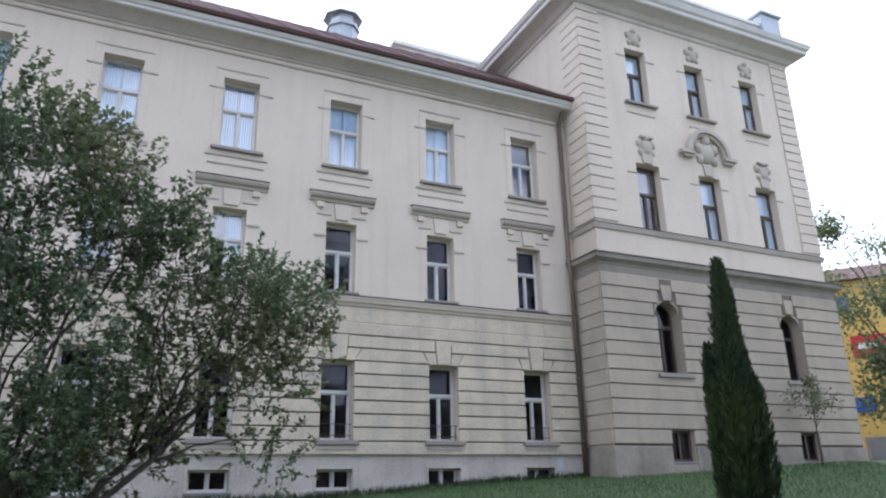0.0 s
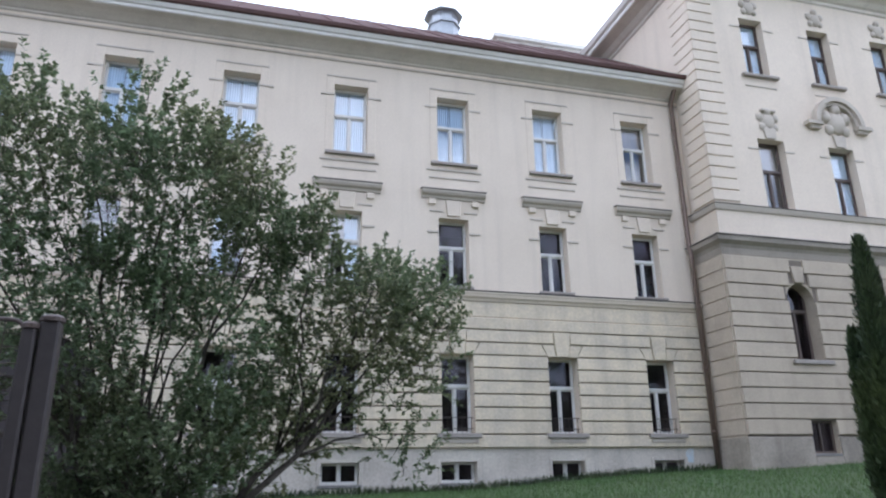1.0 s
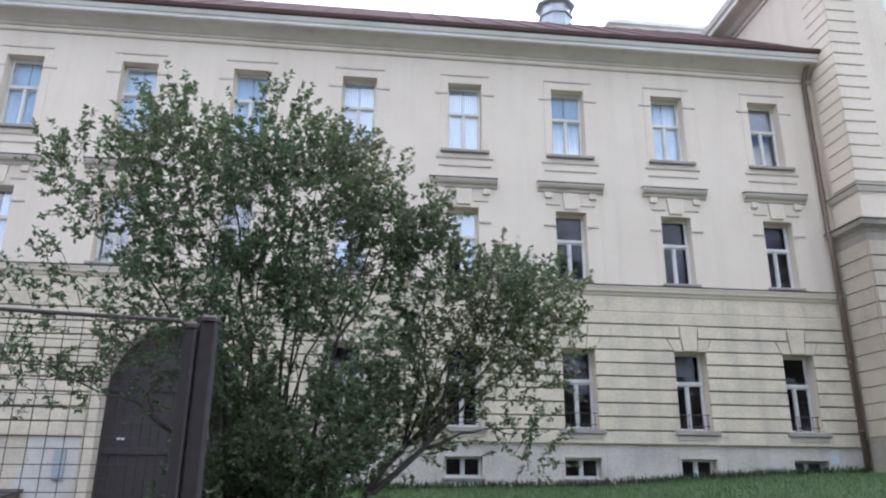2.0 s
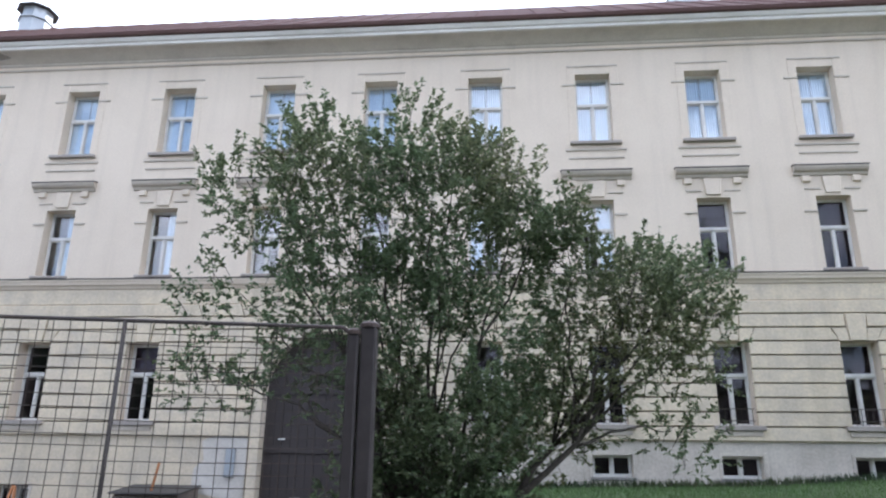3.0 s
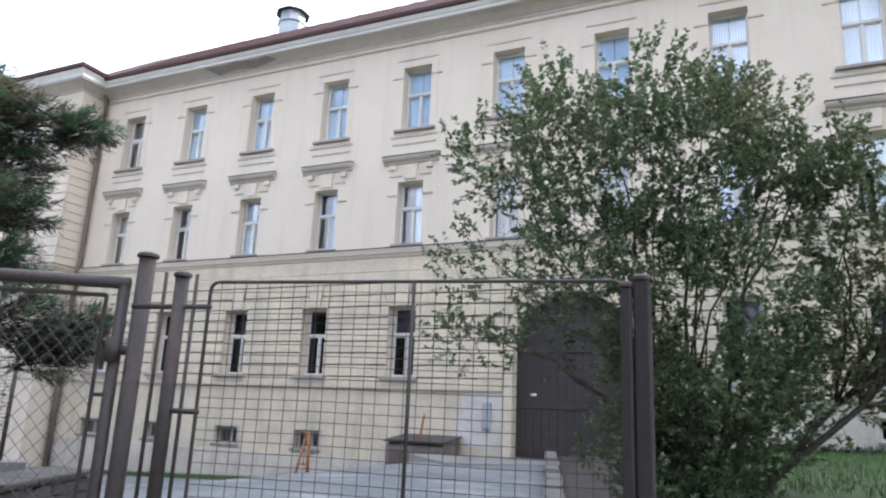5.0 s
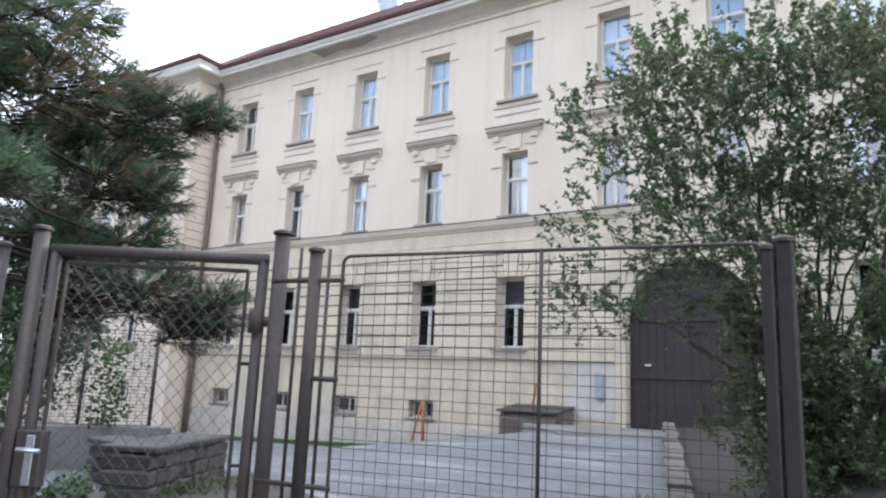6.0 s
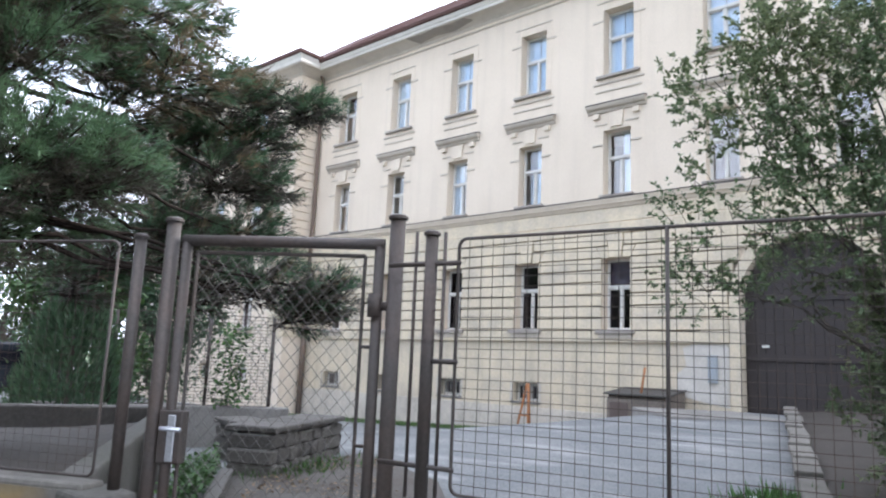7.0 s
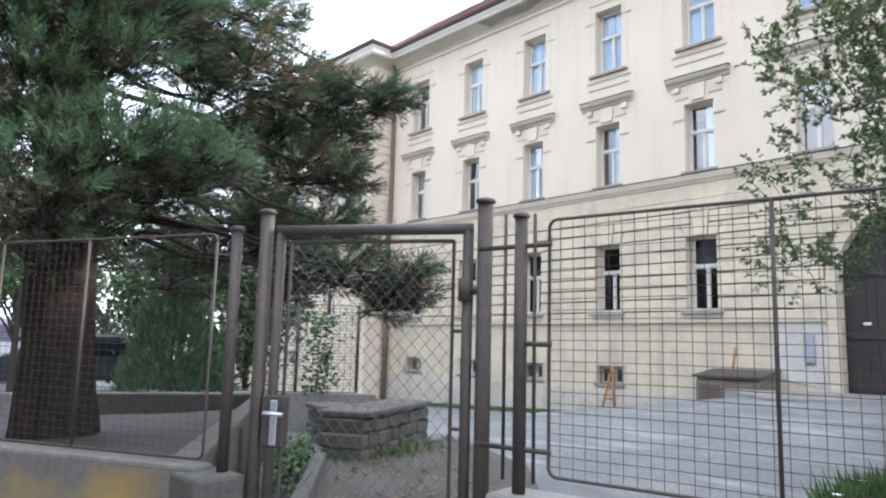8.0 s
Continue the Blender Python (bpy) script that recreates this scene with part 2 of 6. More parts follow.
def prism(bm, outline, y0, y1):
    """An outline of (x, z), anticlockwise seen from -y, extruded from y0 (front) to y1."""
    f = [bm.verts.new((x, y0, z)) for x, z in outline]
    b = [bm.verts.new((x, y1, z)) for x, z in outline]
    bm.faces.new(f)
    bm.faces.new(b[::-1])
    for i in range(len(f)):
        j = (i + 1) % len(f)
        bm.faces.new((f[j], f[i], b[i], b[j]))


def profile_x(bm, x0, x1, outline):
    """An outline of (y, z) drawn out along x."""
    a_ = [bm.verts.new((x0, y, z)) for y, z in outline]
    b_ = [bm.verts.new((x1, y, z)) for y, z in outline]
    bm.faces.new(a_)
    bm.faces.new(b_[::-1])
    for i in range(len(a_)):
        j = (i + 1) % len(a_)
        bm.faces.new((a_[j], a_[i], b_[i], b_[j]))


def tube(bm, points, radii, sides=6):
    """A tapered tube through points."""
    rings = []
    for i, p in enumerate(points):
        p = Vector(p)
        d = Vector(points[min(i + 1, len(points) - 1)]) - Vector(points[max(i - 1, 0)])
        d.normalize()
        u = d.orthogonal().normalized() if i == 0 else (u - d * u.dot(d)).normalized()
        w = d.cross(u)
        r = radii[i] if hasattr(radii, "__len__") else radii
        rings.append([bm.verts.new(p + r * (math.cos(q) * u + math.sin(q) * w)) for q in (2 * math.pi * k / sides for k in range(sides))])
    for s, t in zip(rings, rings[1:]):
        for k in range(sides):
            bm.faces.new((s[k], s[(k + 1) % sides], t[(k + 1) % sides], t[k]))
    bm.faces.new(rings[0][::-1])
    bm.faces.new(rings[-1])


def mesh_of(name, bm, mat, smooth=False, fix=True):
    if fix:
        bmesh.ops.recalc_face_normals(bm, faces=bm.faces)
    me = bpy.data.meshes.new(name)
    bm.to_mesh(me)
    bm.free()
    me.materials.append(mat)
    if smooth:
        me.polygons.foreach_set("use_smooth", [True] * len(me.polygons))
    return me


def part(name, bm, mat, parent, label="", smooth=False, at=None, fix=True):
    me = bm if isinstance(bm, bpy.types.Mesh) else mesh_of(name, bm, mat, smooth, fix)
    ob = new(name, me)
    ob.parent = parent
    if at is not None:
        ob.matrix_basis = at
    if label:
        tagged(ob, label)
    return ob


def thing(name, label, category, group="", kind="", at=None):
    ob = tagged(new(name), label, category, group, kind)
    if at is not None:
        ob.matrix_basis = at
    return ob


def solid(name, bm, mat, label, category, group="", kind="", smooth=False):
    return tagged(new(name, mesh_of(name, bm, mat, smooth)), label, category, group, kind)


def bevelled(bm, width=0.01, segments=1):
    bmesh.ops.recalc_face_normals(bm, faces=bm.faces)
    bmesh.ops.bevel(bm, geom=[e_ for e_ in bm.edges], offset=width, segments=segments, affect="EDGES", profile=0.5)


def pierced(bm, x0, x1, z0, z1, y0, y1, holes):
    """A wall in the plane of x and z, from y0 to y1, with rectangular holes (x0, x1, z0, z1)."""
    xs = sorted({x0, x1, *(h for q in holes for h in q[:2])})
    zs = sorted({z0, z1, *(h for q in holes for h in q[2:])})
    inside = lambda x, z: x0 < x < x1 and z0 < z < z1 and not any(q[0] < x < q[1] and q[2] < z < q[3] for q in holes)
    verts = {}

    def v(x, y, z):
        if (x, y, z) not in verts:
            verts[x, y, z] = bm.verts.new((x, y, z))
        return verts[x, y, z]

    def full(i, j):
        return 0 <= i < len(xs) - 1 and 0 <= j < len(zs) - 1 and inside((xs[i] + xs[i + 1]) / 2, (zs[j] + zs[j + 1]) / 2)

    for i in range(len(xs) - 1):
        for j in range(len(zs) - 1):
            if not full(i, j):
                continue
            xa, xb, za, zb = xs[i], xs[i + 1], zs[j], zs[j + 1]
            bm.faces.new((v(xa, y0, za), v(xb, y0, za), v(xb, y0, zb), v(xa, y0, zb)))
            bm.faces.new((v(xa, y1, zb), v(xb, y1, zb), v(xb, y1, za), v(xa, y1, za)))
            for (di, dj), (p, q) in {(-1, 0): ((xa, zb), (xa, za)), (1, 0): ((xb, za), (xb, zb)), (0, -1): ((xa, za), (xb, za)), (0, 1): ((xb, zb), (xa, zb))}.items():
                if not full(i + di, j + dj):
                    bm.faces.new((v(p[0], y0, p[1]), v(p[0], y1, p[1]), v(q[0], y1, q[1]), v(q[0], y0, q[1])))


def lerp_table(x, table):
    return float(np.interp(x, [p[0] for p in table], [p[1] for p in table]))


# ---- the building ----
BAY = 3.2                       # window spacing
COURSE, TOP_G = 0.363, 4.95     # height of a rustic course, head of the ground-floor windows
FLOORS = {"upper": (10.80, 13.05, 1.02), "first": (6.92, 9.0, 0.92), "ground": (2.80, 4.95, 0.94)}
ARCH_X0, ARCH_X1, ARCH_Z0, ARCH_TOP = 13.68, 17.02, 0.70, 5.25
WALL_L, WALL_R = -4.65, 34.3
building = thing("institution_building", "long cream plastered three storey institution with red roof", "building")


def bay_x(k):
    return k * BAY + 0.02


def main_holes():
    holes = []
    for k in range(-1, 11):
        x = bay_x(k)
        for floor, (z0, z1, w) in FLOORS.items():
            if floor == "ground" and k in (4, 5):
                continue
            holes.append((x, x + w, z0, z1))
        if k >= 6:
            holes.append((x - 0.02, x + 0.98, 1.52, 2.06))
        elif k <= 2:
            holes.append((x + 0.02, x + 0.98, 0.53, 1.1))
    holes.append((ARCH_X0, ARCH_X1, -1.2, ARCH_TOP))
    return holes


def course_segments(zm, holes, x0, x1, pad=0.0):
    """The stretches of a course at height zm that lie between the openings."""
    cuts = sorted((h[0] - pad, h[1] + pad) for h in holes if h[2] < zm < h[3])
    out, x = [], x0
    for a_, b_ in cuts:
        if a_ - x > 0.1:
            out.append((x, a_))
        x = max(x, b_)
    if x1 - x > 0.1:
        out.append((x, x1))
    return out


HOLES = main_holes()
ARCH_R = (ARCH_X1 - ARCH_X0) / 2
ARCH_C, SPRING = (ARCH_X0 + ARCH_X1) / 2, ARCH_TOP - ARCH_R


def arch_curve(r, n=18, cx=ARCH_C, cz=SPRING):
    return [(cx + r * math.cos(math.pi * i / n), cz + r * math.sin(math.pi * i / n)) for i in range(n + 1)]


bm = bmesh.new()
pierced(bm, WALL_L, WALL_R, 2.40, 14.35, 0.0, 0.5, [h for h in HOLES if h[3] > 2.5])
for s in (1, -1):                                      # the two spandrels that round the gateway
    curve = arch_curve(ARCH_R)[:10] if s == 1 else arch_curve(ARCH_R)[9:][::-1]
    outline = curve + [(ARCH_C, ARCH_TOP + 0.001), (ARCH_C + s * ARCH_R, ARCH_TOP + 0.001)]
    prism(bm, outline, 0.0, 0.5)
main_wall = part("main_wall", bm, PLASTER, building, "smooth cream plaster with streaks of dirt")
bm = bmesh.new()
pierced(bm, ARCH_C, WALL_R, -1.3, 2.40, 0.004, 0.5, [h for h in HOLES if h[2] < 2.3 and h[0] > 15] + [(ARCH_C - 1, ARCH_X1, -1.2, 3.0)])
plinth_wall = part("plinth_wall", bm, PLINTH, building, "greyish stained basement plaster")
bm = bmesh.new()
pierced(bm, WALL_L, ARCH_C, -1.3, 2.40, 0.004, 0.5, [h for h in HOLES if h[2] < 2.3 and h[0] < 13] + [(ARCH_X0, ARCH_C + 1, -1.2, 3.0)])
west_plinth = part("plinth_wall", bm, RUSTIC, building, "yellow basement plaster with grey stains")
bm = bmesh.new()
box(bm, WALL_L + 0.2, 10.4, -0.035, 0.002, -1.25, 0.36)
bevelled(bm, 0.012)
part("socle", bm, PLINTH, west_plinth, "low grey rendered socle along the wall foot")

# interior: rear wall, floors, so that rooms are dark behind the panes
bm = bmesh.new()
box(bm, WALL_L, 45.0, 5.0, 5.2, -1.3, 14.3)
for z in (2.1, 6.3, 10.2, 14.0):
    box(bm, WALL_L, WALL_R, 0.5, 5.0, z, z + 0.25)
for k in range(-1, 11, 2):
    box(bm, bay_x(k) + 2.0, bay_x(k) + 2.15, 0.5, 5.0, -1.3, 14.0)
part("interior_wall", bm, INSIDE, building)


# dark sheet that paints shade into the joints between the rustic courses
bm = bmesh.new()
pierced(bm, WALL_L + 0.02, WALL_R - 0.02, 2.43, 6.02, -0.008, 0.001, HOLES)
part("joint_shade", bm, GROOVE_SHADE, building, "dark sheet painting the shade in the plaster grooves")


def rustic(parent, x0, x1, z0, z1, y_face, depth=0.085, slope0=0.0, slope1=0.0, mat=None):
    """One course between two openings, its edges chamfered; slope: how far its ends lean in at the top."""
    bm = bmesh.new()
    g, c = 0.02, 0.012
    z0, z1 = z0 + g, z1 - g
    back = [(x0, z0), (x1, z0), (x1 - slope1, z1), (x0 + slope0, z1)]
    front = [(x0 + c, z0 + c), (x1 - c, z0 + c), (x1 - slope1 - c, z1 - c), (x0 + slope0 + c, z1 - c)]
    vb = [bm.verts.new((x, y_face + 0.002, z)) for x, z in back]
    vm = [bm.verts.new((x, y_face - depth + c, z)) for x, z in back]
    vf = [bm.verts.new((x, y_face - depth, z)) for x, z in front]
    bm.faces.new(vf)
    bm.faces.new(vb[::-1])
    for i in range(4):
        j = (i + 1) % 4
        bm.faces.new((vm[i], vm[j], vf[j], vf[i]))
        bm.faces.new((vb[i], vb[j], vm[j], vm[i]))
    return part("rustic_course", bm, mat or RUSTIC, parent)


ground_windows = [k for k in range(-1, 11) if k not in (4, 5)]
wg = FLOORS["ground"][2]
for n in range(-3, 7):
    z1 = TOP_G - COURSE * n
    z0 = z1 - COURSE
    if n == -3:
        z1 = 6.04
        rustic(main_wall, WALL_L + 0.02, WALL_R - 0.02, z0, z1, 0.0)
    elif n in (-2, -1):
        edges = [(bay_x(k) + wg / 2 - 0.27, bay_x(k) + wg / 2 + 0.27) if n == -2 else (bay_x(k), bay_x(k) + wg) for k in ground_windows]
        if n == -1:
            half = math.sqrt(max(0.0, (ARCH_R + 0.32) ** 2 - (z0 + 0.1 - SPRING) ** 2))
            edges.append((ARCH_C - half, ARCH_C + half))
        x, lean0 = WALL_L + 0.02, 0.0
        for a_, b_ in sorted(edges) + [(WALL_R - 0.02, None)]:
            lean = 0.2 if n == -1 and b_ else 0.0
            rustic(main_wall, x, a_, z0, z1, 0.0, slope0=lean0, slope1=lean)
            x, lean0 = b_, lean
    else:
        cut = list(h for h in HOLES if h[1] - h[0] < 2)
        half = ARCH_R + 0.30 if z1 < SPRING else math.sqrt(max(0.0, (ARCH_R + 0.32) ** 2 - (z0 + 0.1 - SPRING) ** 2))
        cut.append((ARCH_C - half, ARCH_C + half, 0, TOP_G + 0.01))
        for a_, b_ in course_segments((z0 + z1) / 2, cut, WALL_L + 0.02, WALL_R - 0.02):
            rustic(main_wall, a_, b_, z0, z1, 0.0)


def keystone(parent, xc, z0, z1, y, half0=0.2, half1=0.26, depth=0.085, mat=None):
    bm = bmesh.new()
    prism(bm, [(xc - half0, z0), (xc + half0, z0), (xc + half1, z1), (xc - half1, z1)], y - depth, y + 0.002)
    bevelled(bm, 0.012)
    return part("keystone", bm, mat or RUSTIC, parent)


for k in ground_windows:
    xc = bay_x(k) + wg / 2
    keystone(main_wall, xc, TOP_G + 0.004, 5.66, 0.0, depth=0.12)
    for s in (-1, 1):                                 # lintel stones on both sides of the keystone
        bm = bmesh.new()
        x_in, x_in1, x_out, x_top = xc + s * 0.225, xc + s * 0.255, xc + s * (wg / 2 - 0.01), xc + s * (wg / 2 + 0.16)
        prism(bm, [(x_in, TOP_G + 0.004), (x_out, TOP_G + 0.004), (x_top, 5.29), (x_in1, 5.29)][::s], -0.085, 0.002)
        part("lintel_stone", bm, RUSTIC, main_wall)
# ring round the gateway
bm = bmesh.new()
outer, inner = arch_curve(ARCH_R + 0.28), arch_curve(ARCH_R)
for (p0, p1), (q0, q1) in zip(zip(outer, outer[1:]), zip(inner, inner[1:])):
    prism(bm, [q0, p0, p1, q1], -0.095, 0.002)
for s in (-1, 1):
    xs_ = sorted((ARCH_C + s * ARCH_R, ARCH_C + s * (ARCH_R + 0.28)))
    box(bm, xs_[0], xs_[1], -0.095, 0.002, 0.6, SPRING)
bmesh.ops.remove_doubles(bm, verts=bm.verts[:], dist=0.0005)
part("arch_surround", bm, RUSTIC, building, "yellow plastered round-arched surround")

# gateway door
bm = bmesh.new()
outline = [(ARCH_X1, ARCH_Z0 - 0.02)] + arch_curve(ARCH_R) + [(ARCH_X0, ARCH_Z0 - 0.02)]
prism(bm, outline, 0.30, 0.38)
gate_door = part("gateway_door", bm, DOOR, building, "closed dark brown double-leaf timber door")
for i in range(14):
    x = ARCH_X0 + 0.05 + i * (ARCH_X1 - ARCH_X0 - 0.1) / 14
    w_ = (ARCH_X1 - ARCH_X0 - 0.1) / 14
    top = SPRING + math.sqrt(max(0.01, ARCH_R ** 2 - (max(abs(x - ARCH_C), abs(x + w_ - ARCH_C))) ** 2)) - 0.03
    bm = bmesh.new()
    box(bm, x + 0.006, x + w_ - 0.006, 0.275, 0.302, ARCH_Z0, top)
    part("plank", bm, DOOR, gate_door)
for z in (2.0, 3.55):
    bm = bmesh.new()
    box(bm, ARCH_X0 + 0.1, ARCH_X1 - 0.1, 0.235, 0.276, z, z + 0.18)
    bevelled(bm, 0.01)
    part("ledge", bm, DOOR, gate_door)
bm = bmesh.new()
box(bm, ARCH_X0 + 0.42, ARCH_X0 + 0.6, 0.24, 0.276, 2.35, 2.42)
bevelled(bm, 0.01)
part("letter_plate", bm, FRAME, gate_door, "small white plate")


# mouldings along the main wall
def moulding(name, x0, x1, outline, mat, parent, label=""):
    bm = bmesh.new()
    profile_x(bm, x0, x1, outline)
    return part(name, bm, mat, parent, label)


moulding("string_course", WALL_L, WALL_R, [(0.002, 6.50), (-0.05, 6.52), (-0.07, 6.58), (-0.13, 6.62), (-0.15, 6.70), (-0.17, 6.72), (-0.17, 6.77), (0.002, 6.80)], PLASTER, building, "moulded band under the first floor windows")
moulding("flashing", WALL_L, WALL_R, [(0.002, 6.805), (-0.19, 6.772), (-0.195, 6.80), (0.002, 6.845)], LEAD, building, "dark sheet metal flashing on the band")
moulding("frieze_band", WALL_L, WALL_R, [(0.002, 6.06), (-0.03, 6.065), (-0.03, 6.49), (0.002, 6.50)], RUSTIC, building, "plain greyed band above the rusticated courses")
moulding("frieze_fillet", WALL_L, WALL_R, [(0.002, 13.84), (-0.045, 13.845), (-0.055, 13.89), (0.002, 13.92)], TRIM, building)
moulding("cornice_cove", WALL_L, WALL_R, [(0.002, 14.02), (-0.05, 14.035), (-0.07, 14.09), (-0.13, 14.11), (-0.22, 14.17), (-0.38, 14.245), (-0.56, 14.28), (-0.56, 14.30), (0.002, 14.30)], COVE, building, "hollow under the eaves cornice, its shade put into the colour")
moulding("cornice", WALL_L, WALL_R, [(0.0, 14.302), (-0.60, 14.302), (-0.61, 14.39), (-0.66, 14.41), (-0.72, 14.52), (0.0, 14.60)], CORNICE, building, "deep whitish moulded eaves cornice")
moulding("gutter", WALL_L, WALL_R, [(-0.70, 14.525), (-0.80, 14.545), (-0.84, 14.64), (-0.82, 14.66), (-0.70, 14.60)], ROOF, building, "dark red eaves gutter")
bm = bmesh.new()
profile_x(bm, WALL_L - 5.0, WALL_R + 0.4, [(-0.78, 14.62), (6.3, 20.08), (13.4, 14.62), (13.4, 14.50), (-0.74, 14.54)])
roof = part("roof", bm, ROOF, building, "dull red sheet roof")
for i in range(40):
    x = WALL_L + 0.5 + i * 0.98
    bm = bmesh.new()
    prism(bm, [(x - 0.012, 0), (x + 0.012, 0), (x + 0.012, 0.03), (x - 0.012, 0.03)], 0, 8.8)
    part("roof_seam", bm, ROOF, roof, at=Matrix.Translation((0, -0.77, 14.63)) @ Matrix.Rotation(math.atan2(5.46, 7.08), 4, "X"))


bm = bmesh.new()
flake = [(1.2, -0.56), (2.0, -0.5), (2.7, -0.57), (3.5, -0.48), (4.1, -0.55), (4.4, -0.3), (3.4, -0.15), (2.5, -0.22), (1.6, -0.14)]
hollow = [(-0.57, 14.28), (-0.38, 14.245), (-0.22, 14.17), (-0.13, 14.11)]
vs = [bm.verts.new((x, y, lerp_table(y, hollow) - 0.016)) for x, y in flake]
ws = [bm.verts.new((x, y, lerp_table(y, hollow) + 0.02)) for x, y in flake]
bm.faces.new(vs)
bm.faces.new(ws[::-1])
for i in range(len(vs)):
    bm.faces.new((vs[i], vs[i - 1], ws[i - 1], ws[i]))
part("flaked_plaster", bm, SILL, building, "dark damp patch where the eaves plaster has flaked")


# windows: one set of meshes for each size
def window_meshes(w, h, split, frame_mat, arched=False):
    """Frame with a transom at split of its height, a mullion below it, and three panes; origin at the sill, front in y=0."""
    f, zt = 0.05, h * split
    fr = bmesh.new()
    pierced(fr, 0, w, 0, h, 0, 0.09, [(f, w - f, f, h - f)])
    tr, mu = bmesh.new(), bmesh.new()
    box(tr, f, w - f, -0.035, 0.088, zt - 0.045, min(zt + 0.045, h))
    box(mu, w / 2 - 0.035, w / 2 + 0.035, -0.02, 0.086, f, zt - 0.045)
    bevelled(tr, 0.01)
    sash = []
    for x0, x1, z0, z1 in ((f, w - f, zt + 0.045, h - f), (f, w / 2 - 0.035, f, zt - 0.045), (w / 2 + 0.035, w - f, f, zt - 0.045)):
        s, b = bmesh.new(), 0.026
        box(s, x0, x0 + b, 0.015, 0.07, z0, z1)
        box(s, x1 - b, x1, 0.015, 0.07, z0, z1)
        box(s, x0 + b, x1 - b, 0.015, 0.07, z0, z0 + b)
        box(s, x0 + b, x1 - b, 0.015, 0.07, z1 - b, z1)
        p = bmesh.new()
        box(p, x0 + b, x1 - b, 0.04, 0.046, z0 + b, z1 - b)
        sash.append((mesh_of("sash", s, frame_mat), mesh_of("pane", p, GLASS)))
    return (mesh_of("window", fr, frame_mat), mesh_of("transom", tr, frame_mat), mesh_of("mullion", mu, frame_mat)), sash


def cloth_mesh(w, h, mat, folds=7, depth=0.03):
    bm = bmesh.new()
    n = folds * 6
    low = [bm.verts.new((w * i / n, depth * math.sin(i * math.tau / 6) + depth * 0.4 * math.sin(i * 0.7), 0)) for i in range(n + 1)]
    high = [bm.verts.new((w * i / n, depth * math.sin(i * math.tau / 6 + 0.4), h)) for i in range(n + 1)]
    for i in range(n):
        bm.faces.new((low[i], low[i + 1], high[i + 1], high[i]))
    return mesh_of("curtain", bm, mat, smooth=True, fix=False)


SETS = {key: (window_meshes(w - 0.0, z1 - z0, 0.60, FRAME), w, z1 - z0) for key, (z0, z1, w) in FLOORS.items()}
SETS["tower2"] = (window_meshes(0.95, 2.3, 0.60, BROWN_FRAME), 0.95, 2.3)
SETS["tower1"] = (window_meshes(1.05, 2.5, 0.58, BROWN_FRAME), 1.05, 2.5)
SETS["towerg"] = (window_meshes(1.0, 2.4, 0.66, BROWN_FRAME), 1.0, 2.4)
SETS["low"] = (window_meshes(1.0, 0.54, 0.999, FRAME), 1.0, 0.54)
CURTAINS = {key: cloth_mesh(w * 0.46, h * 0.97, CURTAIN) for key, (_, w, h) in SETS.items()}
BLINDS = {key: cloth_mesh(w * 0.86, h * 0.36, BLIND, 1, 0.002) for key, (_, w, h) in SETS.items()}
DARK_PANES = {}
for key, ((frame_me, sashes), w, h) in SETS.items():
    for s_me, p_me in sashes:
        copy_me = p_me.copy()
        copy_me.materials[0] = DARK_GLASS
        DARK_PANES[p_me] = copy_me


def window(key, x, y, z, curtains=(), blind=False, dark=False, tilt=None, label=""):
    ((frame_me, tr_me, mu_me), sashes), w, h = SETS[key]
    win = part("window", frame_me, None, building, label, at=Matrix.Translation((x, y, z)))
    part("mullion", mu_me, None, win)
    if key != "low":
        part("transom", tr_me, None, win)
    for i, (s_me, p_me) in enumerate(sashes):
        if key == "low" and i == 0:
            continue
        turn = Matrix.Identity(4)
        if tilt == i:
            hinge = (0.05, 0.04, 0) if i == 1 else (w - 0.05, 0.04, 0)
            turn = Matrix.Translation(hinge) @ Matrix.Rotation(radians(55 if i == 1 else -55), 4, "Z") @ Matrix.Translation([-c for c in hinge])
        part("sash", s_me, None, win, at=turn)
        p = part("pane", DARK_PANES[p_me] if dark else p_me, None, win, at=turn)
        p.visible_shadow = False
    for side in curtains:
        part("curtain", CURTAINS[key], None, win, "thin white curtain", at=Matrix.Translation((0.03 if side == "l" else w * 0.51, 0.12, 0.03)))
    if blind:
        part("roller_blind", BLINDS[key], None, win, "grey roller blind pulled half down", at=Matrix.Translation((w * 0.07, 0.16, h * 0.62)))
    return win


def bar(parent, name, x0, x1, y0, y1, z0, z1, mat, bevel=0.008):
    bm = bmesh.new()
    box(bm, x0, x1, y0, y1, z0, z1)
    if bevel:
        bevelled(bm, bevel)
    return part(name, bm, mat, parent)


def hood(parent, xc, half, z, y):
    bm = bmesh.new()
    profile_x(bm, xc - half, xc + half, [(y + 0.002, z), (y - 0.05, z + 0.02), (y - 0.07, z + 0.09), (y - 0.15, z + 0.13), (y - 0.19, z + 0.2), (y - 0.19, z + 0.25), (y + 0.002, z + 0.29)])
    mould = part("hood_mould", bm, TRIM, parent, "projecting straight window hood")
    bm = bmesh.new()
    profile_x(bm, xc - half - 0.015, xc + half + 0.015, [(y + 0.002, z + 0.292), (y - 0.205, z + 0.25), (y - 0.21, z + 0.285), (y + 0.002, z + 0.33)])
    part("hood_flashing", bm, LEAD, mould)
    return mould


